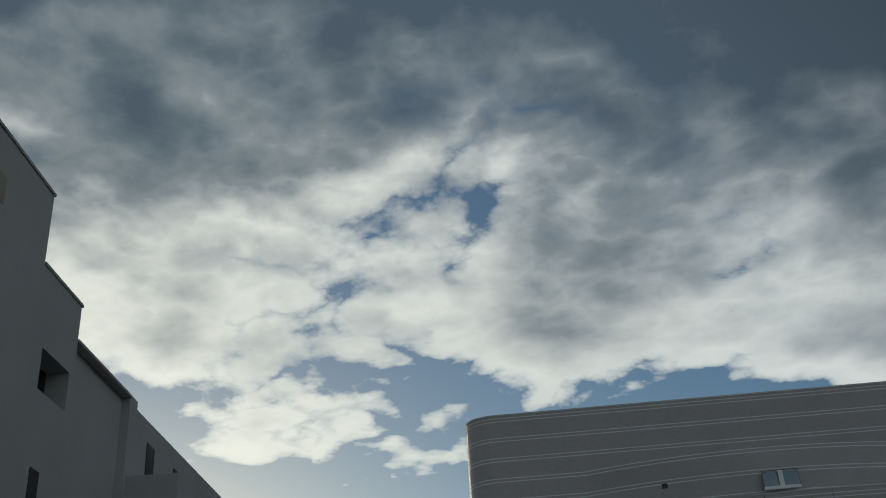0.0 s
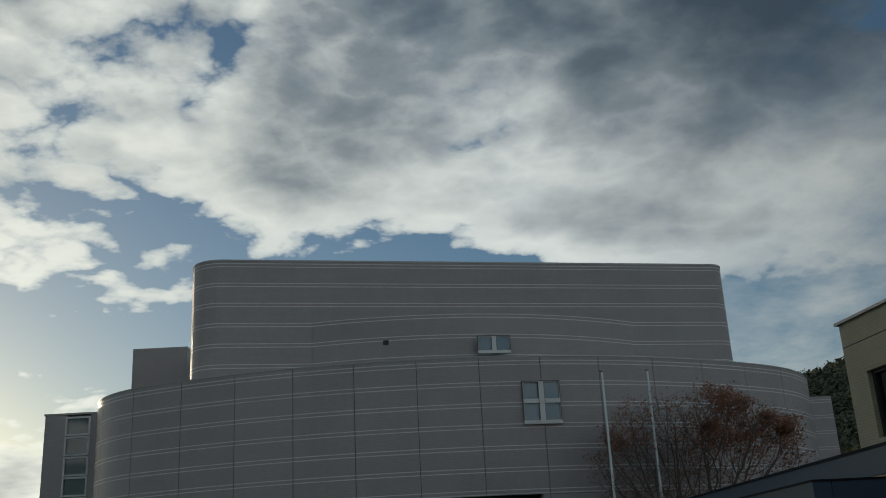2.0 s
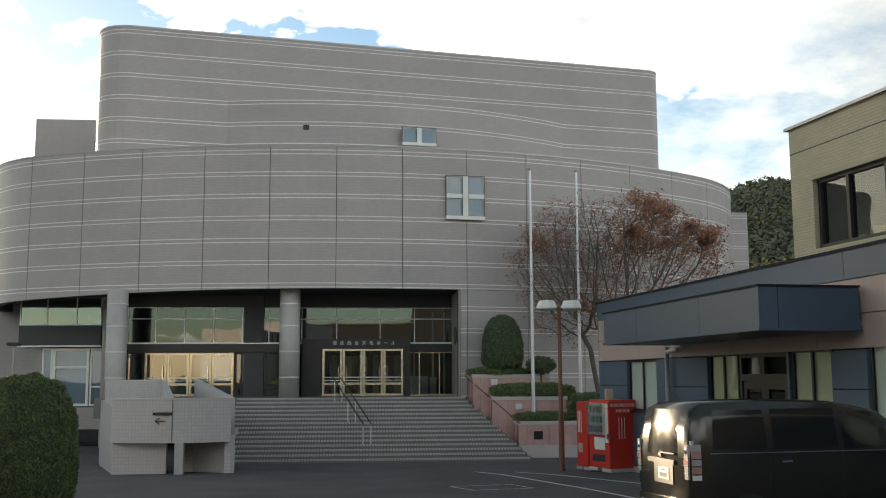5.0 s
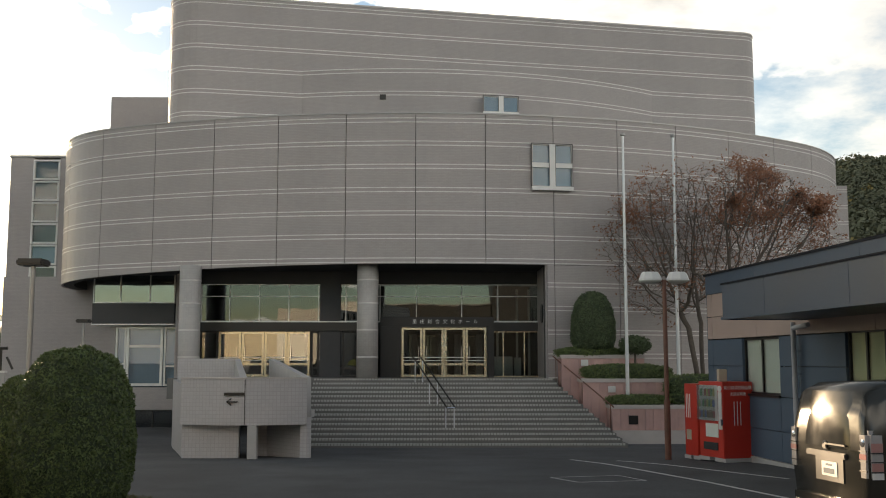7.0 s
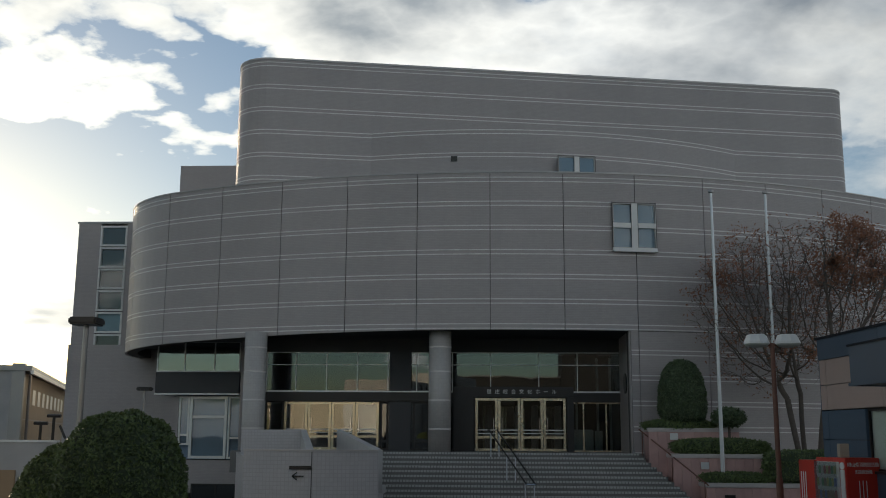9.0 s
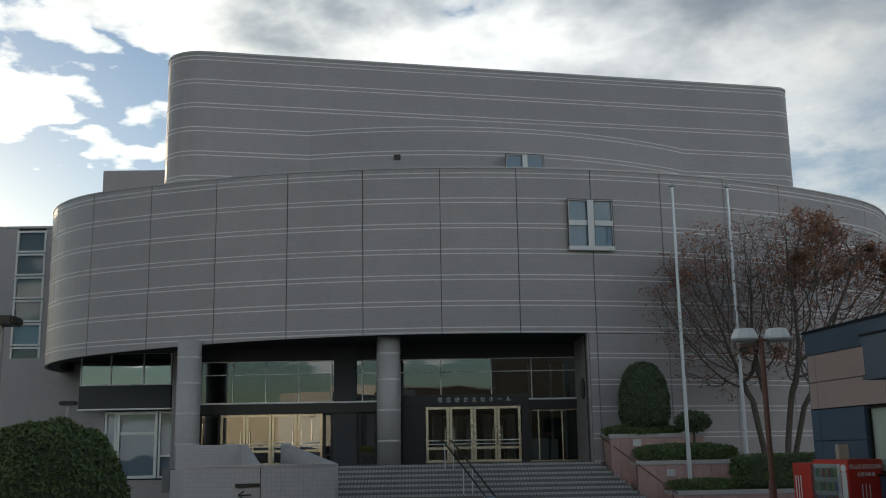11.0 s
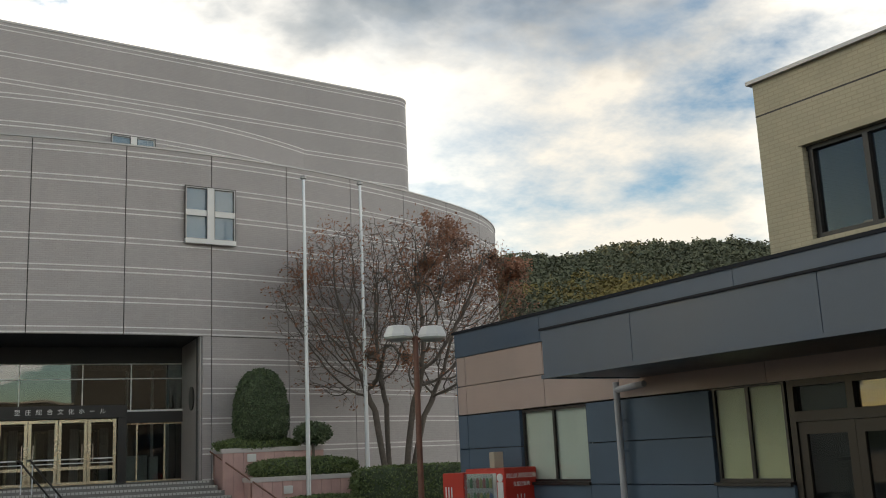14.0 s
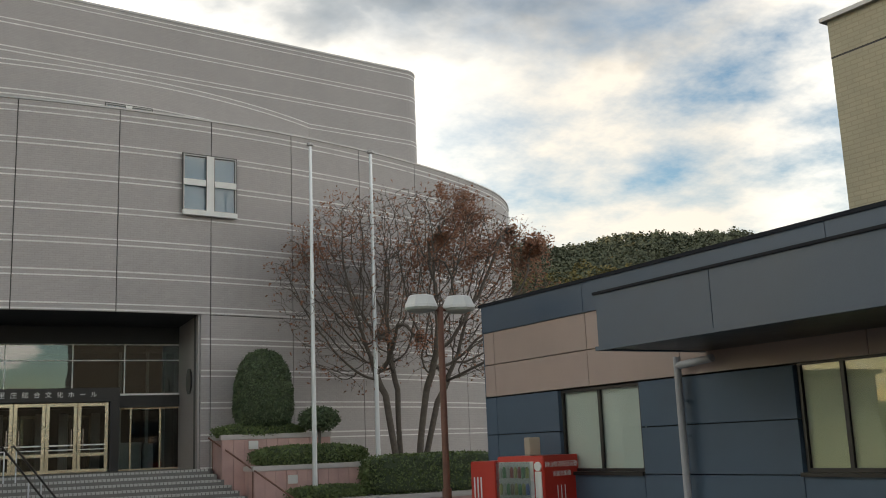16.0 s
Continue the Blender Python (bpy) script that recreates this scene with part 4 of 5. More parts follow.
def grass_bed():
    """A low mound of earth with grass under the two dome shrubs."""
    g = thing("planting_bed", "low grassy mound under the dome shrubs", "planting bed")
    cx, cy = -5.3, 19.9
    bm = bmesh.new()
    rings = []
    for k, h in ((1.0, -0.02), (0.92, 0.05), (0.7, 0.10), (0.3, 0.12)):
        ring = []
        for i in range(40):
            a = 2 * math.pi * i / 40
            w = 1 + 0.05 * math.sin(5 * a) + 0.03 * math.sin(11 * a + 1)
            x, y = cx + 1.75 * k * w * math.cos(a), cy + 1.6 * k * w * math.sin(a)
            ring.append(bm.verts.new((x, y, ground_z(y) + h)))
        rings.append(ring)
    for a, b in zip(rings, rings[1:]):
        for i in range(40):
            j = (i + 1) % 40
            bm.faces.new((a[i], a[j], b[j], b[i]))
    bm.faces.new(rings[-1])
    part("earth", bm, M_SOIL, g)
    rng = random.Random(21)
    verts, faces = [], []
    for _ in range(6000):
        a, k = rng.uniform(0, 6.283), math.sqrt(rng.random()) * 0.98
        x, y = cx + 1.75 * k * math.cos(a), cy + 1.6 * k * math.sin(a)
        z = ground_z(y) + 0.12 * (1 - k ** 4) - 0.01
        b, h = rng.uniform(0, 6.283), rng.uniform(0.05, 0.13)
        dx, dy = 0.012 * math.cos(b), 0.012 * math.sin(b)
        i = len(verts)
        verts += [(x - dx, y - dy, z), (x + dx, y + dy, z), (x + rng.gauss(0, 0.04), y + rng.gauss(0, 0.04), z + h)]
        faces.append((i, i + 1, i + 2))
    me = bpy.data.meshes.new("grass")
    me.from_pydata(verts, [], faces)
    me.materials.append(M_GRASS)
    ob = new("grass", me)
    ob.parent = g
    ob["kind"] = "stuff"


M_GRASS = mat("yellowing_grass", (0.16, 0.15, 0.05), 0.8, var=0.4, scale=3, bump=0)
grass_bed()


def tree():
    """Vase-shaped tree: stems that branch towards scattered points of the crown."""
    t = thing("tree", "bare-branched tree with sparse russet autumn leaves", "tree")
    rng = random.Random(11)
    base = Vector((11.1, 44.7, -0.6))
    crown = Vector((11.6, 44.7, 7.0))

    def inside(p):
        u = p - crown
        wide = 4.85 if u.x > 0 else 4.6
        high = 3.15 if u.z > 0 else 3.6
        lump = 0.22 * noise.noise(Vector((u.x * 0.75, u.y * 0.75, u.z * 0.9))) + 0.14 * noise.noise(p * 1.7)
        r = (abs(u.x) / wide) ** 2.3 + (abs(u.y) / 3.0) ** 2.2 + (abs(u.z) / high) ** 2.3
        return r < 1.0 + 1.4 * lump and p.z > 3.9 + 0.25 * (2.5 - min(2.5, abs(u.x)))
    goals = []
    while len(goals) < 5200:
        p = crown + Vector((rng.uniform(-5.5, 5.8), rng.uniform(-3.3, 3.3), rng.uniform(-3.6, 3.7)))
        if inside(p) and rng.random() < 0.35 + 0.65 * min(1.0, max(0.0, (p.z - 4.5) / 3.5)):
            goals.append(p)
    goals = np.array([tuple(p) for p in goals])
    nodes, parent, stem = [], [], []
    stems = ((-0.32, -0.1, -0.75, -0.3, 4.3), (-0.1, 0.2, -0.1, 0.4, 4.5), (0.28, -0.1, 0.45, -0.5, 4.4), (0.42, 0.1, 1.15, 0.3, 4.1))
    for k, (x0, y0, x1, y1, h) in enumerate(stems):
        last = -1
        n = 14
        for i in range(n + 1):
            f = i / n
            bend = f ** 1.7
            wob = 0.05 * math.sin(5 * f + k)
            nodes.append((base.x + x0 + (x1 - x0) * bend + wob, base.y + y0 + (y1 - y0) * bend, base.z + h * f))
            parent.append(last)
            stem.append(k)
            last = len(nodes) - 1
    step, reach, kill = 0.19, 2.4, 0.27
    near = np.full(len(goals), 1e9)
    which = np.zeros(len(goals), int)
    alive = np.ones(len(goals), bool)
    fresh = 0
    for _ in range(110):
        arr = np.array(nodes[fresh:])
        if len(arr):
            d = np.linalg.norm(goals[:, None, :] - arr[None, :, :], axis=2)
            j = d.argmin(1)
            m = d[np.arange(len(goals)), j]
            better = m < near
            near[better], which[better] = m[better], j[better] + fresh
        fresh = len(nodes)
        alive &= near > kill
        pull = {}
        for g in np.nonzero(alive & (near < reach))[0]:
            w = int(which[g])
            v = Vector(goals[g]) - Vector(nodes[w])
            pull[w] = pull.get(w, Vector()) + v.normalized()
        grown = 0
        for w, v in pull.items():
            if v.length < 1e-4:
                continue
            q = Vector(nodes[w]) + (v.normalized() + Vector((rng.gauss(0, 0.12), rng.gauss(0, 0.12), 0.10))).normalized() * step
            if any(parent[c] == w and (Vector(nodes[c]) - q).length < 0.06 for c in range(max(0, w), min(len(nodes), w + 1))):
                continue
            nodes.append(tuple(q))
            parent.append(w)
            stem.append(stem[w])
            grown += 1
        if not grown or len(nodes) > 12000:
            break
    power = 2.3
    load = [0.0] * len(nodes)
    kids = [0] * len(nodes)
    for i in range(len(nodes) - 1, -1, -1):
        if load[i] == 0.0:
            load[i] = 0.0075 ** power
        if parent[i] >= 0:
            load[parent[i]] += load[i]
            kids[parent[i]] += 1
    radius = [v ** (1 / power) for v in load]
    twigs = []
    for k in range(len(stems)):
        bm = bmesh.new()
        for i, p in enumerate(parent):
            if p >= 0 and stem[i] == k:
                r = radius[i]
                tube(bm, nodes[p], nodes[i], min(radius[p], r * 1.25), r, 8 if r > 0.05 else (5 if r > 0.02 else 3), False)
        for i, n in enumerate(nodes):
            if stem[i] == k and radius[i] < 0.016 and rng.random() < (0.8 if kids[i] == 0 else 0.22):
                p = Vector(n)
                d = p - Vector(nodes[parent[i]])
                for _ in range(2):
                    e = p + (d.normalized() + Vector((rng.gauss(0, 0.7), rng.gauss(0, 0.7), rng.gauss(0.1, 0.5)))).normalized() * rng.uniform(0.15, 0.42)
                    tube(bm, p, e, 0.006, 0.0035, 3, False)
                    twigs.append(e)
        part("limb", bm, M_BARK, t, smooth=True)
    verts, faces = [], []
    for p in twigs:
        right = max(0.0, min(1.0, (p.x - 11.0) / 2.2)) * max(0.0, min(1.0, (p.z - 6.8) / 1.6))
        left = 0.7 * max(0.0, min(1.0, (9.9 - p.x) / 1.3)) * max(0.0, min(1.0, (p.z - 7.4) / 1.3))
        patch = max(0.0, 0.45 + 2.0 * noise.noise(p * 0.75))
        for _ in range(int(rng.uniform(0.5, 2.8) + max(right, left) * patch * rng.uniform(14, 40))):
            c = p + Vector((rng.gauss(0, 0.16), rng.gauss(0, 0.16), rng.gauss(-0.03, 0.13)))
            a = Vector((rng.gauss(0, 1), rng.gauss(0, 1), rng.gauss(-0.4, 1))).normalized()
            b = a.orthogonal().normalized()
            s = rng.uniform(0.04, 0.08)
            j = len(verts)
            verts += [c - a * s, c + b * s * 0.6, c + a * s, c - b * s * 0.6]
            faces.append((j, j + 1, j + 2, j + 3))
    me = bpy.data.meshes.new("leaves")
    me.from_pydata(verts, [], faces)
    me.materials.append(M_RED)
    lv = new("leaves", me)
    lv.parent = t
    lv["kind"] = "stuff"


tree()


# ---- poles and lamps ----
def flagpole(x, y, z0):
    f = thing("flagpole", "tall slim silver flagpole with a small cap", "flagpole", group="flagpoles before the hall")
    bm = bmesh.new()
    tube(bm, (x, y, z0), (x, y, 11.02), 0.075, 0.045, 14)
    part("pole", bm, M_POLE, f, smooth=False)
    part("cap", lathe([(0.05, 11.02), (0.10, 11.05), (0.10, 11.12), (0.04, 11.16)], 14, x, y), M_CAP, f)


flagpole(7.6, 43.08, 0.6)
flagpole(9.59, 43.3, 0.6)


def street_lamp(x, y):
    g = ground_z(y)
    f = thing("street_lamp", "brown lamp post with two white hooded lamps", "street lamp")
    bm = bmesh.new()
    tube(bm, (x, y, g), (x, y, 1.4), 0.085, 0.08, 14)
    tube(bm, (x, y, 1.4), (x, y, 4.52), 0.06, 0.055, 14)
    part("post", bm, M_RUST, f)
    bm = bmesh.new()
    tube(bm, (x - 0.4, y, 4.48), (x + 0.4, y, 4.48), 0.03, 0.03, 8)
    part("arm", bm, M_RUST, f)
    for s in (-1, 1):
        c = x + s * 0.36
        part("hood", lathe([(0.31, 4.5), (0.30, 4.55), (0.23, 4.70), (0.20, 4.72)], 8, c, y), M_CAPWHITE, f, "white lamp hood")
        part("diffuser", lathe([(0.12, 4.42), (0.26, 4.46), (0.29, 4.497)], 20, c, y), M_BLIND, f)


street_lamp(6.3, 31.3)


def left_lamp():
    f = thing("street_lamp", "dark post with a flat square lamp head", "street lamp")
    bm = bmesh.new()
    tube(bm, (-8.07, 26.0, ground_z(26)), (-8.07, 26.0, 4.4), 0.06, 0.05, 12)
    part("post", bm, M_CAP, f)
    part("head", box(-8.34, -7.8, 25.75, 26.25, 4.36, 4.50, 0.03), M_DARKFRAME, f)
    f = thing("street_lamp", "slim dark post with a small lamp head", "street lamp")
    bm = bmesh.new()
    tube(bm, (-11.73, 40.0, -0.6), (-11.73, 40.0, 3.75), 0.05, 0.045, 12)
    part("post", bm, M_CAP, f)
    part("head", box(-11.95, -11.5, 39.8, 40.2, 3.72, 3.84, 0.03), M_DARKFRAME, f)


left_lamp()

# ---- low blue building and the brick block behind it ----
WD = math.atan2(0.1, 1.0)  # its long wall leaves the corner towards -y, bearing +x
LOW = Matrix.Translation((7.74, 32.5, 0)) @ Matrix.Rotation(WD, 4, "Z")
# local frame: -y runs along the wall to the viewer, +x into the building


def build_low():
    b = thing("office_building", "low slate-blue panelled office building", "building", LOW)
    L = 24.0

    def L_of(y):
        return (y - 32.5) / math.cos(WD)
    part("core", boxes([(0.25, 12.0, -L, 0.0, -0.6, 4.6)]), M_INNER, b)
    openings = [(-4.35, -2.28, 1.6, 2.97), (-8.8, -7.35, 1.6, 3.02), (-10.85, -8.8, 0.10, 3.02), (-12.4, -10.95, 1.6, 3.02), (-17.5, -13.5, 1.75, 3.1)]
    # slate boards below, beige boards above, navy fascia on top
    edges = [-0.35, -2.28, -4.35, -5.3, -7.35, -8.8, -10.85, -10.95, -12.4, -13.5, -17.5, -20.5, -24.0]
    for a0, a1 in zip([0.0] + edges, edges):
        for z0, z1 in ((0.12, 0.80), (0.80, 1.58), (1.58, 2.28), (2.28, 2.97)):
            o = [q for q in openings if q[0] <= a1 + 0.01 and q[1] >= a0 - 0.01]
            if o and z1 > o[0][2] + 0.05:
                continue
            part("board", boxes([(0.0, 0.24, a1 + 0.008, a0 - 0.008, z0 + 0.008, z1 - 0.008)]), M_BLUESIDE, b)
    for a0, a1 in zip([0.0, -0.35, -3.15, -5.3, -8.5, -12.0, -15.0, -18.0, -21.0], [-0.35, -3.15, -5.3, -8.5, -12.0, -15.0, -18.0, -21.0, -24.0]):
        for z0, z1 in ((2.98, 3.58), (3.58, 4.2)):
            part("board", boxes([(0.0, 0.24, a1 + 0.008, a0 - 0.008, z0 + 0.01, z1 - 0.008)]), M_BEIGE, b)
    for a0, a1 in zip([0.0, -3.15, -8.1, -13, -18], [-3.15, -8.1, -13, -18, -24.0]):
        part("fascia_panel", boxes([(-0.03, 0.24, a1 + 0.006, a0 - 0.006, 4.2, 4.70)]), M_NAVY, b)
    part("fascia_panel", boxes([(0.24, 12.0, 0.0, 0.03, 4.2, 4.70)]), M_NAVY, b)
    part("end_wall", boxes([(0.0, 12.0, 0.0, 0.02, -0.6, 4.2)]), M_BLUESIDE, b)
    part("coping", boxes([(-0.06, 12.0, -L, 0.06, 4.70, 4.755)]), M_DARKTRIM, b, "dark metal roof edge")
    part("roof", boxes([(0.3, 12.0, -L, -0.02, 4.65, 4.69)]), M_CONC, b)
    part("plinth", boxes([(-0.02, 0.24, -L, 0.0, -0.6, 0.11)]), M_CONC, b)
    # windows
    def win(a0, a1, z0, z1, bars, back):
        k = 0.045
        rows = [(0.05, 0.1, a1, a0, z0, z0 + k), (0.05, 0.1, a1, a0, z1 - k, z1), (0.05, 0.1, a1, a1 + k, z0 + k, z1 - k), (0.05, 0.1, a0 - k, a0, z0 + k, z1 - k)]
        w = part("window", boxes(rows), M_DARKFRAME, b, "dark bronze framed window")
        for c in bars:
            part("mullion", boxes([(0.055, 0.095, c - 0.03, c + 0.03, z0 + k, z1 - k)]), M_DARKFRAME, w)
        part("pane", boxes([(0.075, 0.083, a1 + k, a0 - k, z0 + k, z1 - k)]), M_WINGLASS, w)
        part("blind", boxes([(0.12, 0.14, a1 + 0.02, a0 - 0.02, z0 + 0.02, z1 - 0.02)]), back, w)
        part("window_sill", boxes([(-0.05, 0.2, a1 - 0.03, a0 + 0.03, z0 - 0.06, z0 - 0.004)]), M_DARKFRAME, w)
    win(-2.30, -4.33, 1.62, 2.96, [-3.3], M_BLIND)
    win(-7.37, -8.75, 1.62, 3.0, [-8.05], M_CURTAIN)
    win(-10.97, -12.38, 1.62, 3.0, [-11.67], M_CURTAIN)
    win(-13.52, -17.48, 1.77, 3.08, [-14.8, -16.1], M_BLIND)
    # double door with transom
    rows = [(0.05, 0.2, -10.85, -10.75, 0.15, 3.0), (0.05, 0.2, -8.9, -8.8, 0.15, 3.0), (0.05, 0.2, -10.75, -8.9, 2.9, 3.0), (0.05, 0.2, -10.75, -8.9, 2.42, 2.56), (0.05, 0.2, -9.88, -9.77, 2.56, 2.9)]
    d = part("door_frame", boxes(rows), M_BRONZE, b, "dark bronze double door frame")
    for a0, a1 in ((-10.75, -9.88), (-9.77, -8.9)):
        part("transom_pane", boxes([(0.12, 0.128, a0, a1, 2.56, 2.9)]), M_LOBBYGLASS, d)
        part("transom_blind", boxes([(0.2, 0.21, a0, a1, 2.56, 2.9)]), M_OLIVE, d)
    for a in (-10.75, -9.825):
        leaf = part("door_leaf", boxes([(0.08, 0.14, a, a + 0.13, 0.17, 2.41), (0.08, 0.14, a + 0.79, a + 0.92, 0.17, 2.41), (0.08, 0.14, a + 0.13, a + 0.79, 2.25, 2.41),
                                        (0.08, 0.14, a + 0.13, a + 0.79, 0.17, 0.4)]), M_BRONZE, d)
        part("pane", boxes([(0.105, 0.113, a + 0.13, a + 0.79, 1.25, 2.25)]), M_LOBBYGLASS, leaf)
        part("frosted_pane", boxes([(0.105, 0.113, a + 0.13, a + 0.79, 0.4, 1.245)]), M_BLIND, leaf, "pale frosted lower pane")
        k = a + (0.80 if a < -10 else 0.06)
        part("handle", boxes([(0.02, 0.08, k, k + 0.05, 1.28, 1.40)]), M_CHROME, leaf)
    # steel rails falling towards the middle of the doorway
    for a0, a1 in ((-8.85, -9.45), (-10.8, -10.2)):
        bm = bmesh.new()
        tube(bm, (-0.06, a0, 1.36), (-0.06, a1, 1.02), 0.02, 0.02, 8)
        tube(bm, (-0.06, a1, 1.02), (-0.06, a1, 0.15), 0.02, 0.02, 8)
        tube(bm, (-0.06, a0, 1.36), (-0.06, a0, 0.15), 0.02, 0.02, 8)
        part("handrail", bm, M_CHROME, b, "steel entrance handrail")
    part("entrance_step", boxes([(-1.5, 0.0, -11.6, -8.4, -0.2, 0.16)]), M_CONC, b)
    # entrance canopy
    c0, c1, x0 = -5.83, -13.45, -1.92
    part("canopy_soffit", boxes([(x0 + 0.03, 0.0, c1 + 0.03, c0 - 0.03, 3.29, 3.35)]), M_DARKFRAME, b)
    cuts = [c0, c0 - 2.1, c0 - 5.3, c1]
    for a0, a1 in zip(cuts, cuts[1:]):
        part("canopy_panel", boxes([(x0, x0 + 0.05, a1 + 0.006, a0 - 0.006, 3.33, 4.02)]), M_NAVY, b)
    for a in (c0 - 0.05, c1):
        for u0, u1 in ((x0, x0 + 0.35), (x0 + 0.35, -0.04)):
            part("canopy_panel", boxes([(u0 + 0.006, u1 - 0.006, a, a + 0.05, 3.33, 4.02)]), M_NAVY, b)
    part("canopy_roof", boxes([(x0 + 0.02, -0.03, c1 + 0.02, c0 - 0.02, 3.87, 3.97)]), M_CONC, b)
    for z0, z1 in ((4.02, 4.055), (3.275, 3.33)):
        part("canopy_trim", boxes([(x0 - 0.03, x0 + 0.06, c1 - 0.03, c0 + 0.03, z0, z1), (x0 + 0.06, -0.04, c0 - 0.06, c0 + 0.03, z0, z1), (x0 + 0.06, -0.04, c1 - 0.03, c1 + 0.06, z0, z1)]), M_DARKTRIM if z0 > 4 else M_NAVY, b)
    # downpipe with its elbow
    bm = bmesh.new()
    tube(bm, (-0.15, -5.4, 0.0), (-0.15, -5.4, 3.25), 0.055, 0.055, 12)
    tube(bm, (-0.15, -5.4, 3.12), (-0.15, -6.1, 3.17), 0.055, 0.055, 12)
    part("downpipe", bm, M_PIPE, b, "grey plastic downpipe")
    for z in (0.9, 2.1, 2.6):
        part("pipe_bracket", boxes([(-0.2, 0.0, -5.42, -5.38, z, z + 0.04)]), M_CHROME, b)


build_low()


def build_brick():
    m = Matrix.Translation((11.31, 26.6, 0)) @ Matrix.Rotation(math.atan2(0.16, 1.0), 4, "Z")
    b = thing("brick_building", "cream brick upper block with a dark window band", "building", m)
    W0, W1, Z0, Z1 = -0.9, -13.0, 5.55, 7.25
    bm = uv_box(boxes([(0.0, 0.4, -20, 0.0, 4.6, Z0), (0.0, 0.4, -20, 0.0, Z1, 8.45), (0.0, 0.4, W0, 0.0, Z0, Z1), (0.0, 0.4, -20, W1, Z0, Z1),
                       (0.4, 10.0, -0.4, 0.0, 4.6, 8.45), (0.4, 10.0, -20, -19.6, 4.6, 8.45)]))
    part("brick_wall", bm, M_BRICK, b, "cream brick wall")
    part("joint_line", boxes([(-0.004, 0.0, -20, 0.0, 8.02, 8.05)]), M_DARKFRAME, b)
    part("parapet", uv_box(boxes([(0.0, 0.4, -20, 0.0, 8.45, 8.66)])), M_BRICK, b)
    part("coping", boxes([(-0.09, 10.0, -20.2, 0.09, 8.66, 8.73)]), M_CAP, b, "thin metal roof edge")
    part("roof", boxes([(0.4, 10, -19.6, -0.4, 8.2, 8.4)]), M_CONC, b)
    rows = [(0.12, 0.3, W1, W0, Z1 - 0.1, Z1), (0.12, 0.3, W1, W0, Z0, Z0 + 0.1)]
    for k in (W0 - 0.12, W0 - 1.2, W0 - 2.55, W0 - 3.6, W0 - 4.8, W0 - 6.0, W0 - 7.2, W0 - 8.4):
        rows.append((0.12, 0.3, k, k + 0.1, Z0 + 0.1, Z1 - 0.1))
    w = part("window", boxes(rows), M_DARKFRAME, b, "long dark framed window")
    part("pane", boxes([(0.2, 0.208, W1, W0, Z0 + 0.1, Z1 - 0.1)]), M_OFFICEGLASS, w)
    part("lintel", boxes([(-0.03, 0.12, W1, W0 + 0.05, Z1 - 0.02, Z1 + 0.10)]), M_BRICK, b)
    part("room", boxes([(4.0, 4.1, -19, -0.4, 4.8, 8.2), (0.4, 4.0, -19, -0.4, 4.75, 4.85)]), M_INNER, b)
    for y, z, s in ((-2.7, 5.0, 0.6), (-2.0, 4.95, 0.5), (-3.4, 5.6, 0.5)):
        bx = thing("cardboard_box", "brown cardboard box behind the window", "box", m)
        part("carton", box(0.6, 0.6 + s, y, y + s, z + 0.5, z + 0.5 + s * 0.7, 0.01), M_CARTON, bx)


build_brick()


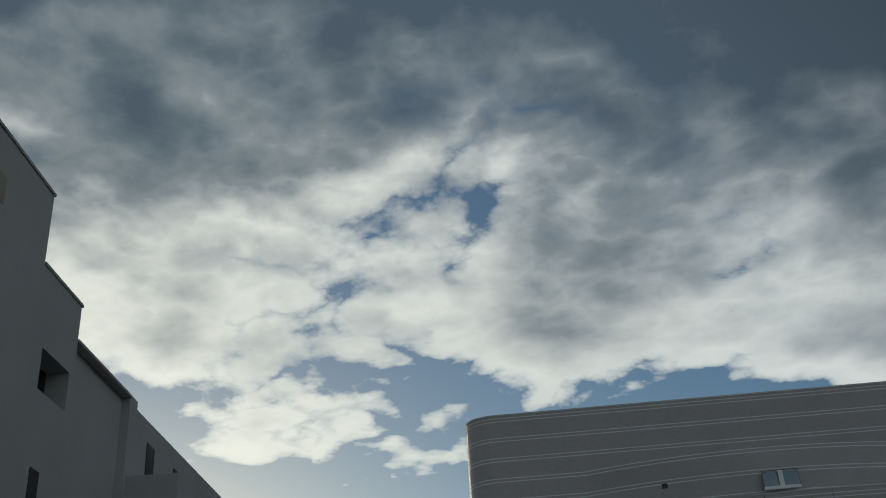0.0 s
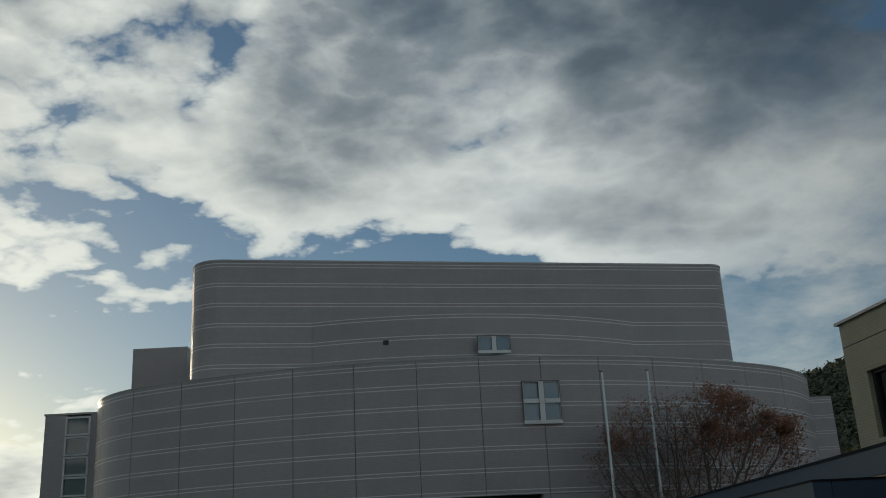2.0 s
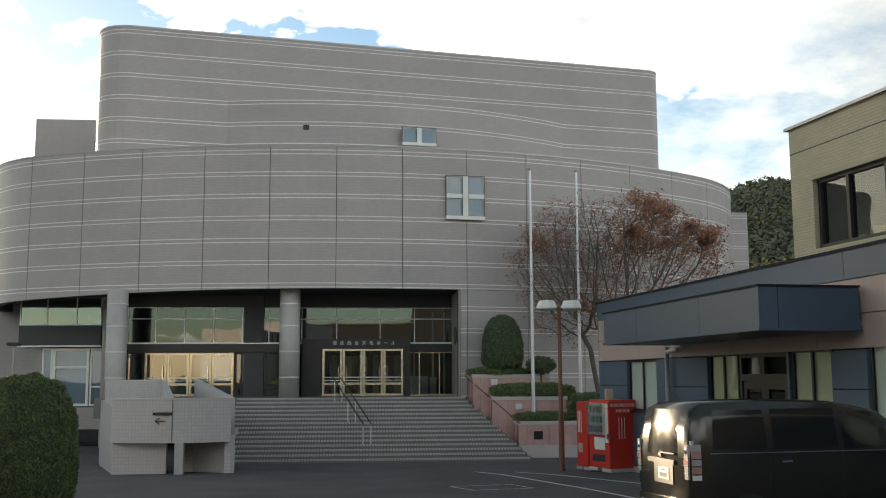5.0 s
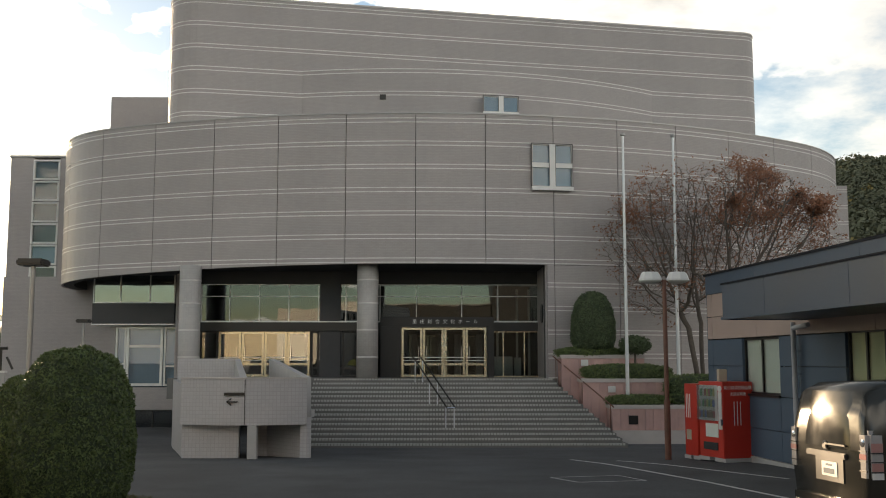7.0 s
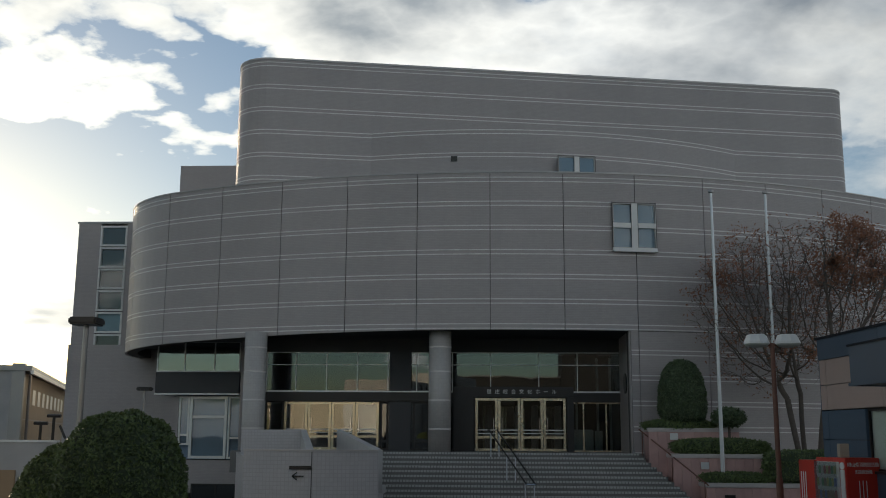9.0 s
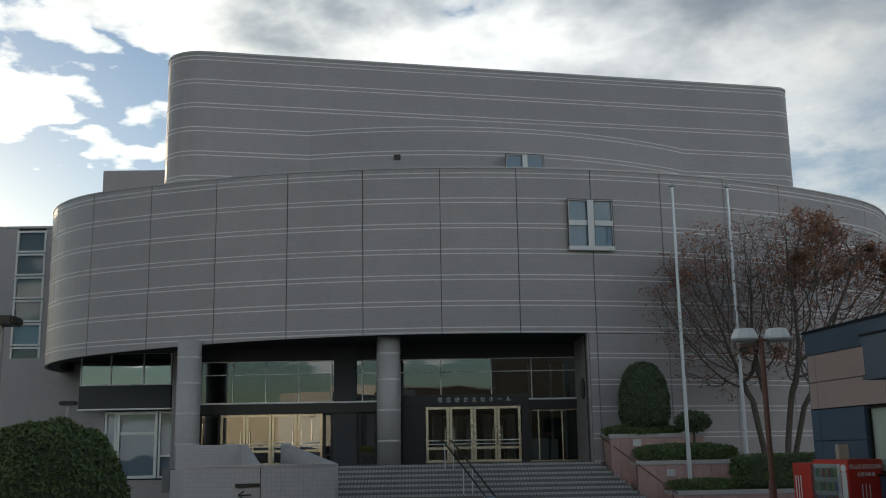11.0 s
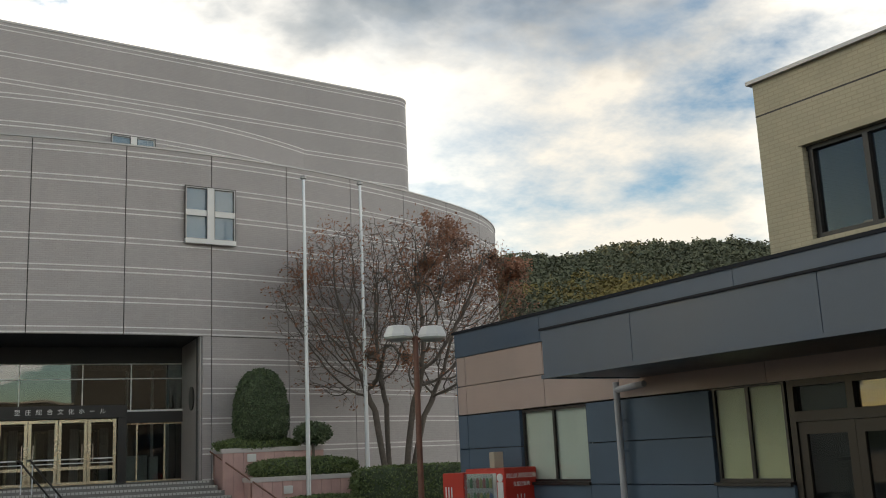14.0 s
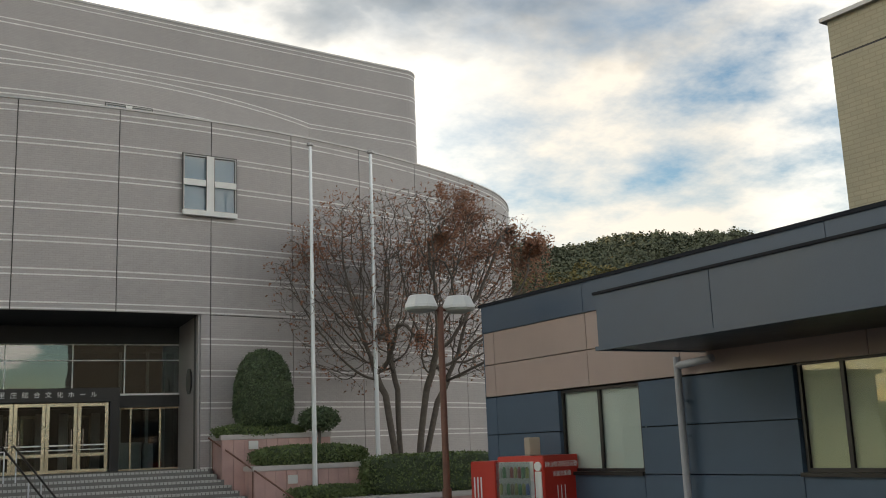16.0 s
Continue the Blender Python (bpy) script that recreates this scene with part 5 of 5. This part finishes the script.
# ---- vending machines ----
def vending(m, w, d, h, label, wide):
    v = thing("vending_machine", label, "vending machine", m, group="vending machines by the office wall")
    part("cabinet", box(0, w, 0, d, 0.06, h, 0.015), M_VENDRED, v, "red cabinet")
    part("plinth", box(-0.05, w * 0.4, 0.0, d, -0.03, 0.06), M_CONC, v)
    part("plinth", box(w * 0.6, w + 0.05, 0.0, d, -0.03, 0.06), M_CONC, v)
    if wide:
        part("display_frame", boxes([(0.06, w - 0.22, -0.02, 0.0, 0.95, h - 0.09)]), M_ALU, v)
        rng = random.Random(5)
        hues = [(0.5, 0.5, 0.12), (0.1, 0.35, 0.12), (0.12, 0.2, 0.5), (0.6, 0.58, 0.5), (0.5, 0.1, 0.08), (0.3, 0.2, 0.1)]
        cans = [mat("drink_%d" % i, c, 0.35, var=0.1) for i, c in enumerate(hues)]
        for r in range(3):
            z = 1.02 + r * 0.265
            part("shelf", boxes([(0.08, w - 0.24, -0.05, -0.02, z - 0.05, z - 0.01)]), M_WHITE, v)
            for i in range(8):
                part("drink", lathe([(0.028, z), (0.03, z + 0.14), (0.012, z + 0.18)], 10, 0.12 + i * (w - 0.36) / 8, -0.052), cans[rng.randrange(6)], v)
        part("pane", boxes([(0.06, w - 0.22, -0.095, -0.09, 0.95, h - 0.09)]), M_GLASS, v)
        part("panel", boxes([(w - 0.19, w - 0.05, -0.015, 0.0, 0.75, h - 0.25)]), M_ALU, v)
        part("coin_panel", boxes([(0.3, w - 0.22, -0.015, 0.0, 0.55, 0.88)]), M_BLIND, v)
        part("dispensing_flap", boxes([(0.2, w - 0.25, -0.02, 0.0, 0.24, 0.42)]), M_BLACK, v)
        bm = bmesh.new()
        tube(bm, (w - 0.12, -0.02, h - 0.17), (w - 0.12, 0.0, h - 0.17), 0.075, 0.075, 20)
        part("round_mark", bm, M_WHITE, v)
        # side writing
        letters("side_letters", "岡山県消防団活動", 0.10, pose(w + 0.003, d / 2, h - 0.15, 90, 0, 90), M_WHITE, v, depth=0.002)
        letters("side_letters", "支援自販機", 0.09, pose(w + 0.003, d / 2, h - 0.30, 90, 0, 90), M_WHITE, v, depth=0.002)
        for i in range(3):
            part("writing_bar", boxes([(w, w + 0.004, d * 0.35 + i * 0.09, d * 0.35 + i * 0.09 + 0.02, 0.85, 1.42)]), M_WHITE, v)
        part("lock_handle", boxes([(w - 0.05, w - 0.02, -0.05, 0.0, 0.85, 1.0)]), M_CHROME, v)
    else:
        for i in range(3):
            part("writing_bar", boxes([(0.08 + i * 0.08, 0.11 + i * 0.08, -0.004, 0.0, 1.0, 1.6)]), M_WHITE, v)
        part("emblem", boxes([(0.08, 0.3, -0.004, 0.0, 0.45, 0.7)]), M_FAR, v)
    return v


V_TURN = Matrix.Rotation(radians(-72), 4, "Z")
vending(Matrix.Translation((6.74, 31.26, -0.03)) @ V_TURN, 0.60, 0.70, 1.86, "narrow red vending machine beside the office", False)
vending(Matrix.Translation((6.95, 30.65, 0.0)) @ V_TURN, 1.05, 0.86, 1.90, "red drinks vending machine with a stocked display", True)
bx = thing("meter_box", "small pale box on top of the vending machine", "box")
part("case", box(7.36, 7.56, 30.22, 30.42, 1.9, 2.2, 0.01), M_FAR, bx)


# ---- van ----
def build_van():
    at = Matrix.Translation((5.04, 16.4, ground_z(17.1) - 0.02)) @ Matrix.Rotation(radians(9), 4, "Z")
    v = thing("van", "black minivan with chrome trim parked by the office", "car", at)
    # stations along its length: x, sill z, belt z, roof z, half width low, half width belt, half width roof
    st = [(0.0, 0.42, 1.05, 1.12, 0.74, 0.79, 0.76), (0.03, 0.32, 1.12, 1.50, 0.80, 0.83, 0.73), (0.10, 0.28, 1.15, 1.78, 0.83, 0.85, 0.72), (0.30, 0.26, 1.16, 1.87, 0.845, 0.855, 0.72),
          (1.2, 0.24, 1.16, 1.90, 0.85, 0.86, 0.73), (2.4, 0.24, 1.14, 1.88, 0.85, 0.86, 0.73), (3.2, 0.24, 1.10, 1.74, 0.85, 0.855, 0.69),
          (3.8, 0.25, 1.06, 1.32, 0.84, 0.85, 0.68), (4.2, 0.27, 0.98, 1.08, 0.82, 0.83, 0.70), (4.5, 0.30, 0.84, 0.92, 0.76, 0.77, 0.68), (4.6, 0.36, 0.7, 0.74, 0.68, 0.68, 0.62)]
    bm = bmesh.new()
    rings = []
    for x, s, b, r, wl, wb, wr in st:
        half = [(wl * 0.9, s), (wl, s + 0.12), (wb, (s + b) / 2), (wb, b), (wr + (wb - wr) * 0.35, b + (r - b) * 0.7), (wr, r - 0.07 * min(1, (r - b) * 4)), (wr - 0.10, r - 0.015), (0.0, r)]
        prof = [(y, z) for y, z in half] + [(-y, z) for y, z in half[-2::-1]]
        rings.append([bm.verts.new((x, y + 0.85, z)) for y, z in prof])
    for a, b in zip(rings, rings[1:]):
        for i in range(len(a)):
            j = (i + 1) % len(a)
            bm.faces.new((a[i], b[i], b[j], a[j]))
    bm.faces.new(rings[0])
    bm.faces.new(rings[-1][::-1])
    bmesh.ops.recalc_face_normals(bm, faces=bm.faces[:])
    part("body", bm, M_VAN, v, "glossy black body", True)

    def side(x, z):
        """y on the near side of the body at x, z."""
        for (a, b) in zip(st, st[1:]):
            if a[0] <= x <= b[0]:
                f = (x - a[0]) / (b[0] - a[0])
                q = [a[i] + (b[i] - a[i]) * f for i in range(7)]
                k = max(0.0, min(1.0, (z - q[2]) / max(0.05, (q[3] - 0.07 - q[2]))))
                if k < 0.74:
                    w = q[5] + (q[6] + (q[5] - q[6]) * 0.35 - q[5]) * k / 0.74
                else:
                    w = q[6] + (q[5] - q[6]) * 0.35 * (1 - (k - 0.74) / 0.26)
                return 0.85 - w
        return 0.0

    def glass_panel(name, x0, x1, z0, z1, x0t=None, x1t=None):
        g = bmesh.new()
        x0t, x1t = x0 if x0t is None else x0t, x1 if x1t is None else x1t
        rows = []
        for i in range(5):
            z = z0 + (z1 - z0) * i / 4
            xa, xb = x0 + (x0t - x0) * i / 4, x1 + (x1t - x1) * i / 4
            rows.append([g.verts.new((xa + (xb - xa) * j / 6, side(xa + (xb - xa) * j / 6, z) - 0.006, z)) for j in range(7)])
        for a, b in zip(rows, rows[1:]):
            for j in range(6):
                g.faces.new((a[j], a[j + 1], b[j + 1], b[j]))
        return part(name, g, M_SIDEGLASS, v, "dark tinted side window")
    glass_panel("side_window", 0.36, 1.22, 1.22, 1.76, 0.42, 1.2)
    glass_panel("side_window", 1.32, 2.36, 1.21, 1.77)
    glass_panel("side_window", 2.46, 3.4, 1.2, 1.72, 2.46, 3.0)
    # rear window, plate, lamps
    g = bmesh.new()
    rows = []
    for z, x in ((1.10, -0.012), (1.25, 0.0), (1.45, 0.018), (1.62, 0.048), (1.76, 0.082)):
        hw = 0.70 - max(0, z - 1.1) * 0.16
        rows.append([g.verts.new((x - 0.012 + 0.055 * abs(j / 8 - 1) ** 2.6, 0.85 + hw * (j / 8 - 1), z)) for j in range(17)])
    for a, b in zip(rows, rows[1:]):
        for j in range(16):
            g.faces.new((a[j], b[j], b[j + 1], a[j + 1]))
    part("rear_window", g, M_SIDEGLASS, v, "dark tinted rear window", True)
    part("garnish", box(-0.035, 0.02, 0.42, 1.28, 0.98, 1.05, 0.012), M_BLACK, v, "black garnish over the plate")
    pl = part("number_plate", box(-0.02, 0.0, 0.62, 0.96, 0.76, 0.93, 0.005), M_WHITE, v)
    part("plate_bar", boxes([(-0.0225, -0.0195, 0.68, 0.91, 0.79, 0.85), (-0.0225, -0.0195, 0.72, 0.86, 0.88, 0.905)]), M_BLUESIDE, pl)
    part("plate_recess", boxes([(-0.012, 0.02, 0.50, 1.10, 0.70, 0.98)]), M_BLACK, v)
    part("rear_bumper", box(-0.035, 0.3, 0.03, 1.67, 0.30, 0.60, 0.09), M_VAN, v)
    part("bumper_trim", box(-0.046, -0.03, 0.14, 1.56, 0.40, 0.425, 0.008), M_CHROME, v)
    for y0, y1 in ((-0.012, 0.19), (1.51, 1.712)):
        lamp = part("tail_light", box(-0.014, 0.22, y0, y1, 0.76, 1.34, 0.05), M_CLEARLAMP, v, "tall clear tail light")
        for z in (0.88, 0.99, 1.10):
            part("lamp_rib", boxes([(-0.018, -0.006, y0 + 0.03, y1 - 0.03, z, z + 0.014)]), M_BLACK, lamp)
        part("red_lens", boxes([(-0.018, -0.006, y0 + 0.035, y1 - 0.035, 1.016, 1.075)]), M_LIGHTRED, lamp)
        part("lens_bulb", lathe([(0.02, 0.0), (0.045, 0.012), (0.05, 0.02)], 16), M_CHROME, lamp).matrix_basis = pose(-0.03, (y0 + y1) / 2, 1.2, 0, 90, 0)
    part("rear_wiper_base", box(-0.045, -0.015, 0.80, 0.90, 1.08, 1.14, 0.012), M_BLACK, v)
    bm = bmesh.new()
    tube(bm, (-0.03, 0.85, 1.12), (-0.024, 0.85, 1.12), 0.055, 0.055, 20)
    part("badge", bm, M_CHROME, v, "small round chrome badge")
    for z, hgt, m in ((0.80, 0.07, M_WHITE), (0.89, 0.09, M_LIGHTRED), (1.0, 0.08, M_CLEARLAMP), (1.10, 0.10, M_LIGHTRED)):
        part("side_lens", boxes([(0.03, 0.17, -0.018, -0.010, z, z + hgt)]), m, v)
    for z in (0.875, 0.985, 1.085):
        part("lamp_rib", boxes([(0.02, 0.19, -0.020, -0.010, z, z + 0.012)]), M_BLACK, v)
    for x in (1.27, 2.41):
        part("door_seam", boxes([(x - 0.004, x + 0.004, -0.014, 0.0, 0.36, 1.14)]), M_BLACK, v)
    part("waist_trim", boxes([(0.3, 3.7, -0.018, 0.0, 1.155, 1.17)]), M_CHROME, v)
    part("door_handle", box(1.42, 1.6, -0.035, 0.0, 1.02, 1.05, 0.01), M_CHROME, v)
    part("wiper", box(-0.035, -0.02, 0.42, 0.85, 1.13, 1.15), M_BLACK, v)
    for x in (0.92, 3.68):
        for y in (0.0, 1.5):
            w = new("wheel")
            w.parent = v
            w.matrix_basis = Matrix.Translation((x, y, 0.315)) @ Matrix.Rotation(radians(-90), 4, "X")
            part("tyre", lathe([(0.2, -0.01), (0.29, -0.012), (0.315, 0.03), (0.315, 0.16), (0.29, 0.2), (0.2, 0.2)], 36), M_TYRE, w)
            rim = lathe([(0.03, -0.012), (0.08, -0.03), (0.19, -0.018), (0.2, 0.05)], 36)
            part("rim", rim, M_HUB, w)
            for k in range(7):
                a = 2 * math.pi * k / 7
                sp = bmesh.new()
                tube(sp, (0.105 * math.cos(a), 0.105 * math.sin(a), -0.024), (0.17 * math.cos(a), 0.17 * math.sin(a), -0.018), 0.014, 0.024, 10)
                part("vent_hole", sp, M_BLACK, w)


M_HUB = mat("silver_hub_cap", (0.52, 0.52, 0.52), 0.4, 0.3, var=0.06, bump=0)
M_CLEARLAMP = mat("clear_lamp", (0.55, 0.53, 0.52), 0.15, 0.3, var=0.1, bump=0)
build_van()


# ---- buildings at the sides and far off ----
def build_left():
    turn = math.atan2(0.25, 1.0)
    m = Matrix.Translation((-4.53, 5.69, 0)) @ Matrix.Rotation(turn, 4, "Z")
    b = thing("neighbour_building", "grey rendered building with a stepped roofline", "building", m)
    q = 0.65 / math.cos(turn)

    def s(y):
        return (y - 8.9) * q

    def h(z):
        return 2.25 + (z - 2.25) * 0.65
    tall, mid, low, end = s(10.8), s(12.27), s(14.8), s(27.1)
    D = -4.0
    part("wall", boxes([(D, 0, s(-8), tall, 0, h(10.46))]), M_RENDER, b)
    w0, w1, z0, z1 = s(11.1), s(12.1), h(7.5), h(8.12)
    for r in ((D, 0, tall, w0, 0, h(9.3)), (D, 0, w0, mid, 0, z0), (D, 0, w0, mid, z1, h(9.3)), (D, -0.25, w0, mid, z0, z1), (-0.25, 0, w1, mid, z0, z1)):
        part("wall", boxes([r]), M_RENDER, b)
    part("wall", boxes([(D, -0.1, mid, low, 0, h(8.7))]), M_RENDER, b)
    part("wall", boxes([(D, 0.0, low, s(15.2), 0, h(8.76))]), M_RENDER, b)
    part("wall", boxes([(D, -0.03, s(15.2), end, 0, h(8.66))]), M_RENDER, b)
    part("annex", boxes([(0.0, 0.6, s(14.9), s(17.6), 0, h(7.3))]), M_RENDER, b)
    for i in range(6):
        y = 16.0 + i * 1.7
        part("window", boxes([(-0.05, -0.02, s(y), s(y) + 0.3, h(6.6), h(8.25))]), M_SIDEGLASS, b, "narrow dark window")
    part("window", boxes([(-0.24, -0.23, w0, w1, z0, z1)]), M_SIDEGLASS, b)
    part("window", boxes([(-0.02, 0.008, s(11.2), s(11.5), h(5.2), h(6.4))]), M_SIDEGLASS, b)
    part("window", boxes([(-0.02, 0.008, s(8.9), s(9.35), h(9.45), h(9.85))]), M_FAR, b)
    for z, a, c in ((h(10.46), s(-8), tall), (h(9.3), tall, mid), (h(8.7), mid, low)):
        part("coping", boxes([(D, 0.015, a, c + 0.015, z, z + 0.03)]), M_CONC, b)
    bm = bmesh.new()
    tube(bm, (-0.35, mid - 0.07, h(9.3)), (-0.35, mid - 0.07, h(9.72)), 0.06, 0.06, 12)
    part("vent_pipe", bm, M_RENDER, b)
    bm = bmesh.new()
    tube(bm, (-0.3, s(8.95), h(10.4)), (-0.3, s(8.95), h(11.3)), 0.014, 0.014, 6)
    for z in (10.8, 11.0):
        tube(bm, (-0.5, s(8.95), h(z)), (-0.1, s(8.95), h(z)), 0.009, 0.009, 6)
    part("aerial", bm, M_DARKFRAME, b)


build_left()


def build_far_left():
    m = Matrix.Translation((-23.4, 56.0, 0)) @ Matrix.Rotation(radians(18.4), 4, "Z")
    b = thing("far_building", "cream metal-clad building with a row of small windows", "building", m)
    part("wall", boxes([(-14, 0, 0, 24, -0.6, 5.3)]), M_FAR, b)
    part("front_wall", boxes([(-14, -0.5, -0.25, 0, -0.6, 5.5)]), M_CONC, b)
    part("corner_post", boxes([(-0.5, 0.08, -0.3, 0.25, -0.6, 5.7)]), M_CAP, b)
    part("roof", boxes([(-14.4, 0.4, -0.4, 24.4, 5.35, 5.6)]), M_CAP, b)
    part("gutter", boxes([(0.36, 0.5, -0.4, 24.4, 5.2, 5.38)]), M_ALU, b)
    for i in range(9):
        part("window", boxes([(-0.02, 0.02, 2.0 + i * 2.35, 3.2 + i * 2.35, 3.8, 4.6)]), M_ALU, b)
    for z in (1.4, 3.0):
        part("cladding_joint", boxes([(0.0, 0.012, 0.3, 24, z, z + 0.05)]), M_CAP, b)
    bm = bmesh.new()
    tube(bm, (0.25, 0.6, -0.6), (0.25, 0.6, 5.2), 0.07, 0.07, 8)
    part("downpipe", bm, M_CAP, b)
    w = thing("site_wall", "pale grey panel wall by the car park edge", "wall")
    for i in range(4):
        part("panel", box(-16.6 + i * 1.6, -15.02 + i * 1.6, 30.0, 30.1, -0.2, 2.12, 0.01), M_CONC, w)
    part("cap_rail", boxes([(-16.6, -10.2, 29.97, 30.13, 2.12, 2.17)]), M_ALU, w)
    n = thing("notice_board", "brown wooden notice board on the grey wall", "sign")
    part("board", box(-12.1, -11.1, 29.94, 29.98, 0.75, 1.5, 0.01), M_CARTON, n)
    part("batten", boxes([(-11.62, -11.58, 29.92, 29.94, 0.75, 1.5)]), M_ALU, n)
    q = thing("standpipe", "dark bent water pipes above the wall", "pipe")
    bm = bmesh.new()
    for x, h in ((-10.75, 2.55), (-10.45, 2.72)):
        tube(bm, (x, 30.3, -0.2), (x, 30.3, h), 0.035, 0.035, 8)
        tube(bm, (x - 0.16, 30.3, h), (x + 0.16, 30.3, h), 0.04, 0.04, 8)
    tube(bm, (-10.3, 30.3, 2.5), (-10.15, 30.3, 2.2), 0.03, 0.03, 8)
    part("pipe", bm, M_DARKFRAME, q)


build_far_left()


def build_hill():
    """A wooded ridge: one ground form under many loose crowns of small leaf clumps."""
    rng = random.Random(3)

    def top(az):
        return 0.193 + 0.006 * math.sin(az * 9.0 - 3.6) + 0.003 * math.sin(az * 31 + 1.0) + 0.002 * math.sin(az * 67)

    def rise(az):
        return min(1.0, max(0.0, (math.degrees(az) - 5) / 10)) * min(1.0, max(0.0, (85 - math.degrees(az)) / 9))
    h = tagged(new("wooded_hill"), "hazy wooded hill with autumn colours", "hill", kind="stuff")
    bm = bmesh.new()
    rows = []
    n = 90
    for i in range(n + 1):
        az = radians(5 + 80 * i / n)
        col = []
        for d, f in ((180, 0.0), (260, 0.33), (330, 0.64), (400, 0.97), (520, 0.9)):
            e = (top(az) * 400 - 3) * f * rise(az)
            col.append(bm.verts.new((d * math.sin(az), d * math.cos(az), -0.6 + e)))
        rows.append(col)
    for a, b in zip(rows, rows[1:]):
        for j in range(4):
            bm.faces.new((a[j], b[j], b[j + 1], a[j + 1]))
    part("slope", bm, M_SLOPE, h)
    low = bmesh.new()
    rows = []
    for i in range(61):
        az = radians(-120 + 128 * i / 60)
        rows.append([low.verts.new((d * math.sin(az), d * math.cos(az), -0.6 + f * (11 + 2.5 * math.sin(az * 23) + 1.5 * math.sin(az * 61)))) for d, f in ((200, 0.0), (225, 0.8), (260, 1.0), (330, 0.7))])
    for a, b in zip(rows, rows[1:]):
        for j in range(3):
            low.faces.new((a[j], b[j], b[j + 1], a[j + 1]))
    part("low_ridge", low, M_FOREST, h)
    sets = {"green": ([], []), "autumn": ([], [])}
    for _ in range(11000):
        az = radians(rng.uniform(12, 56) if rng.random() < 0.85 else rng.uniform(7, 82))
        f = rng.random() ** 0.75
        d = 190 + 212 * f
        z = (top(az) * 400 - 3) * max(0.0, (d - 180) / 220) * rise(az) - 1.0
        c = Vector((d * math.sin(az), d * math.cos(az), z))
        r = rng.uniform(1.4, 3.0)
        tall = rng.uniform(0.9, 1.5)
        patch = noise.noise(Vector((c.x * 0.02, c.y * 0.02, 7.0)))
        verts, faces = sets["autumn" if f < 0.8 and patch + rng.gauss(0, 0.12) > 0.20 else "green"]
        for _ in range(36):
            u = Vector((rng.gauss(0, 1), rng.gauss(0, 1), abs(rng.gauss(0.2, 0.9)))).normalized()
            p = c + Vector((u.x * r, u.y * r, u.z * r * tall)) * rng.uniform(0.75, 1.05)
            a = (u.orthogonal() + Vector((rng.gauss(0, 0.5), rng.gauss(0, 0.5), rng.gauss(0, 0.5)))).normalized()
            b = a.cross(u).normalized()
            s = rng.uniform(0.35, 0.75)
            j = len(verts)
            verts += [p - a * s, p + b * s * 0.8, p + a * s, p - b * s * 0.8]
            faces.append((j, j + 1, j + 2, j + 3))
    for key, (verts, faces) in sets.items():
        me = bpy.data.meshes.new("crowns")
        me.from_pydata(verts, [], faces)
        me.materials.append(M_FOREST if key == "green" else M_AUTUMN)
        ob = new("crowns", me)
        ob.parent = h
        ob["kind"] = "stuff"


build_hill()


# very dark, so that the added blocks mirror as dark in the doors
M_CLAD = mat("dark_mirrored_block", (0.022, 0.024, 0.026), 0.6, var=0.3, scale=0.3)


def build_behind():
    """The cream building that the entrance glass mirrors and added dark blocks, closing the place behind the viewer."""
    b = thing("rear_building", "plain cream building across the car park", "building")
    part("wall", boxes([(-27, -12, -40, -28, 0, 6.5)]), M_FAR, b)
    part("roof", boxes([(-27.5, -11.5, -40.5, -27.6, 6.5, 6.7)]), M_CAP, b)
    # two unseen blocks, added to darken the reflection in the right-hand glass
    c = thing("rear_building", "unseen dark block added for the entrance glass to mirror", "building")
    part("wall", boxes([(-6, 8, -40, -34, 0, 9.5)]), M_CLAD, c)
    part("roof", boxes([(-6.3, 8.0, -40.5, -33.6, 9.5, 9.7)]), M_CAP, c)
    d = thing("rear_building", "tall unseen dark block added for the glass to mirror", "building")
    part("wall", boxes([(8.1, 42, -42, -34.2, 0, 16.5)]), M_CLAD, d)
    part("roof", boxes([(8.05, 42.3, -42.5, -33.8, 16.5, 16.7)]), M_CLAD, d)


build_behind()
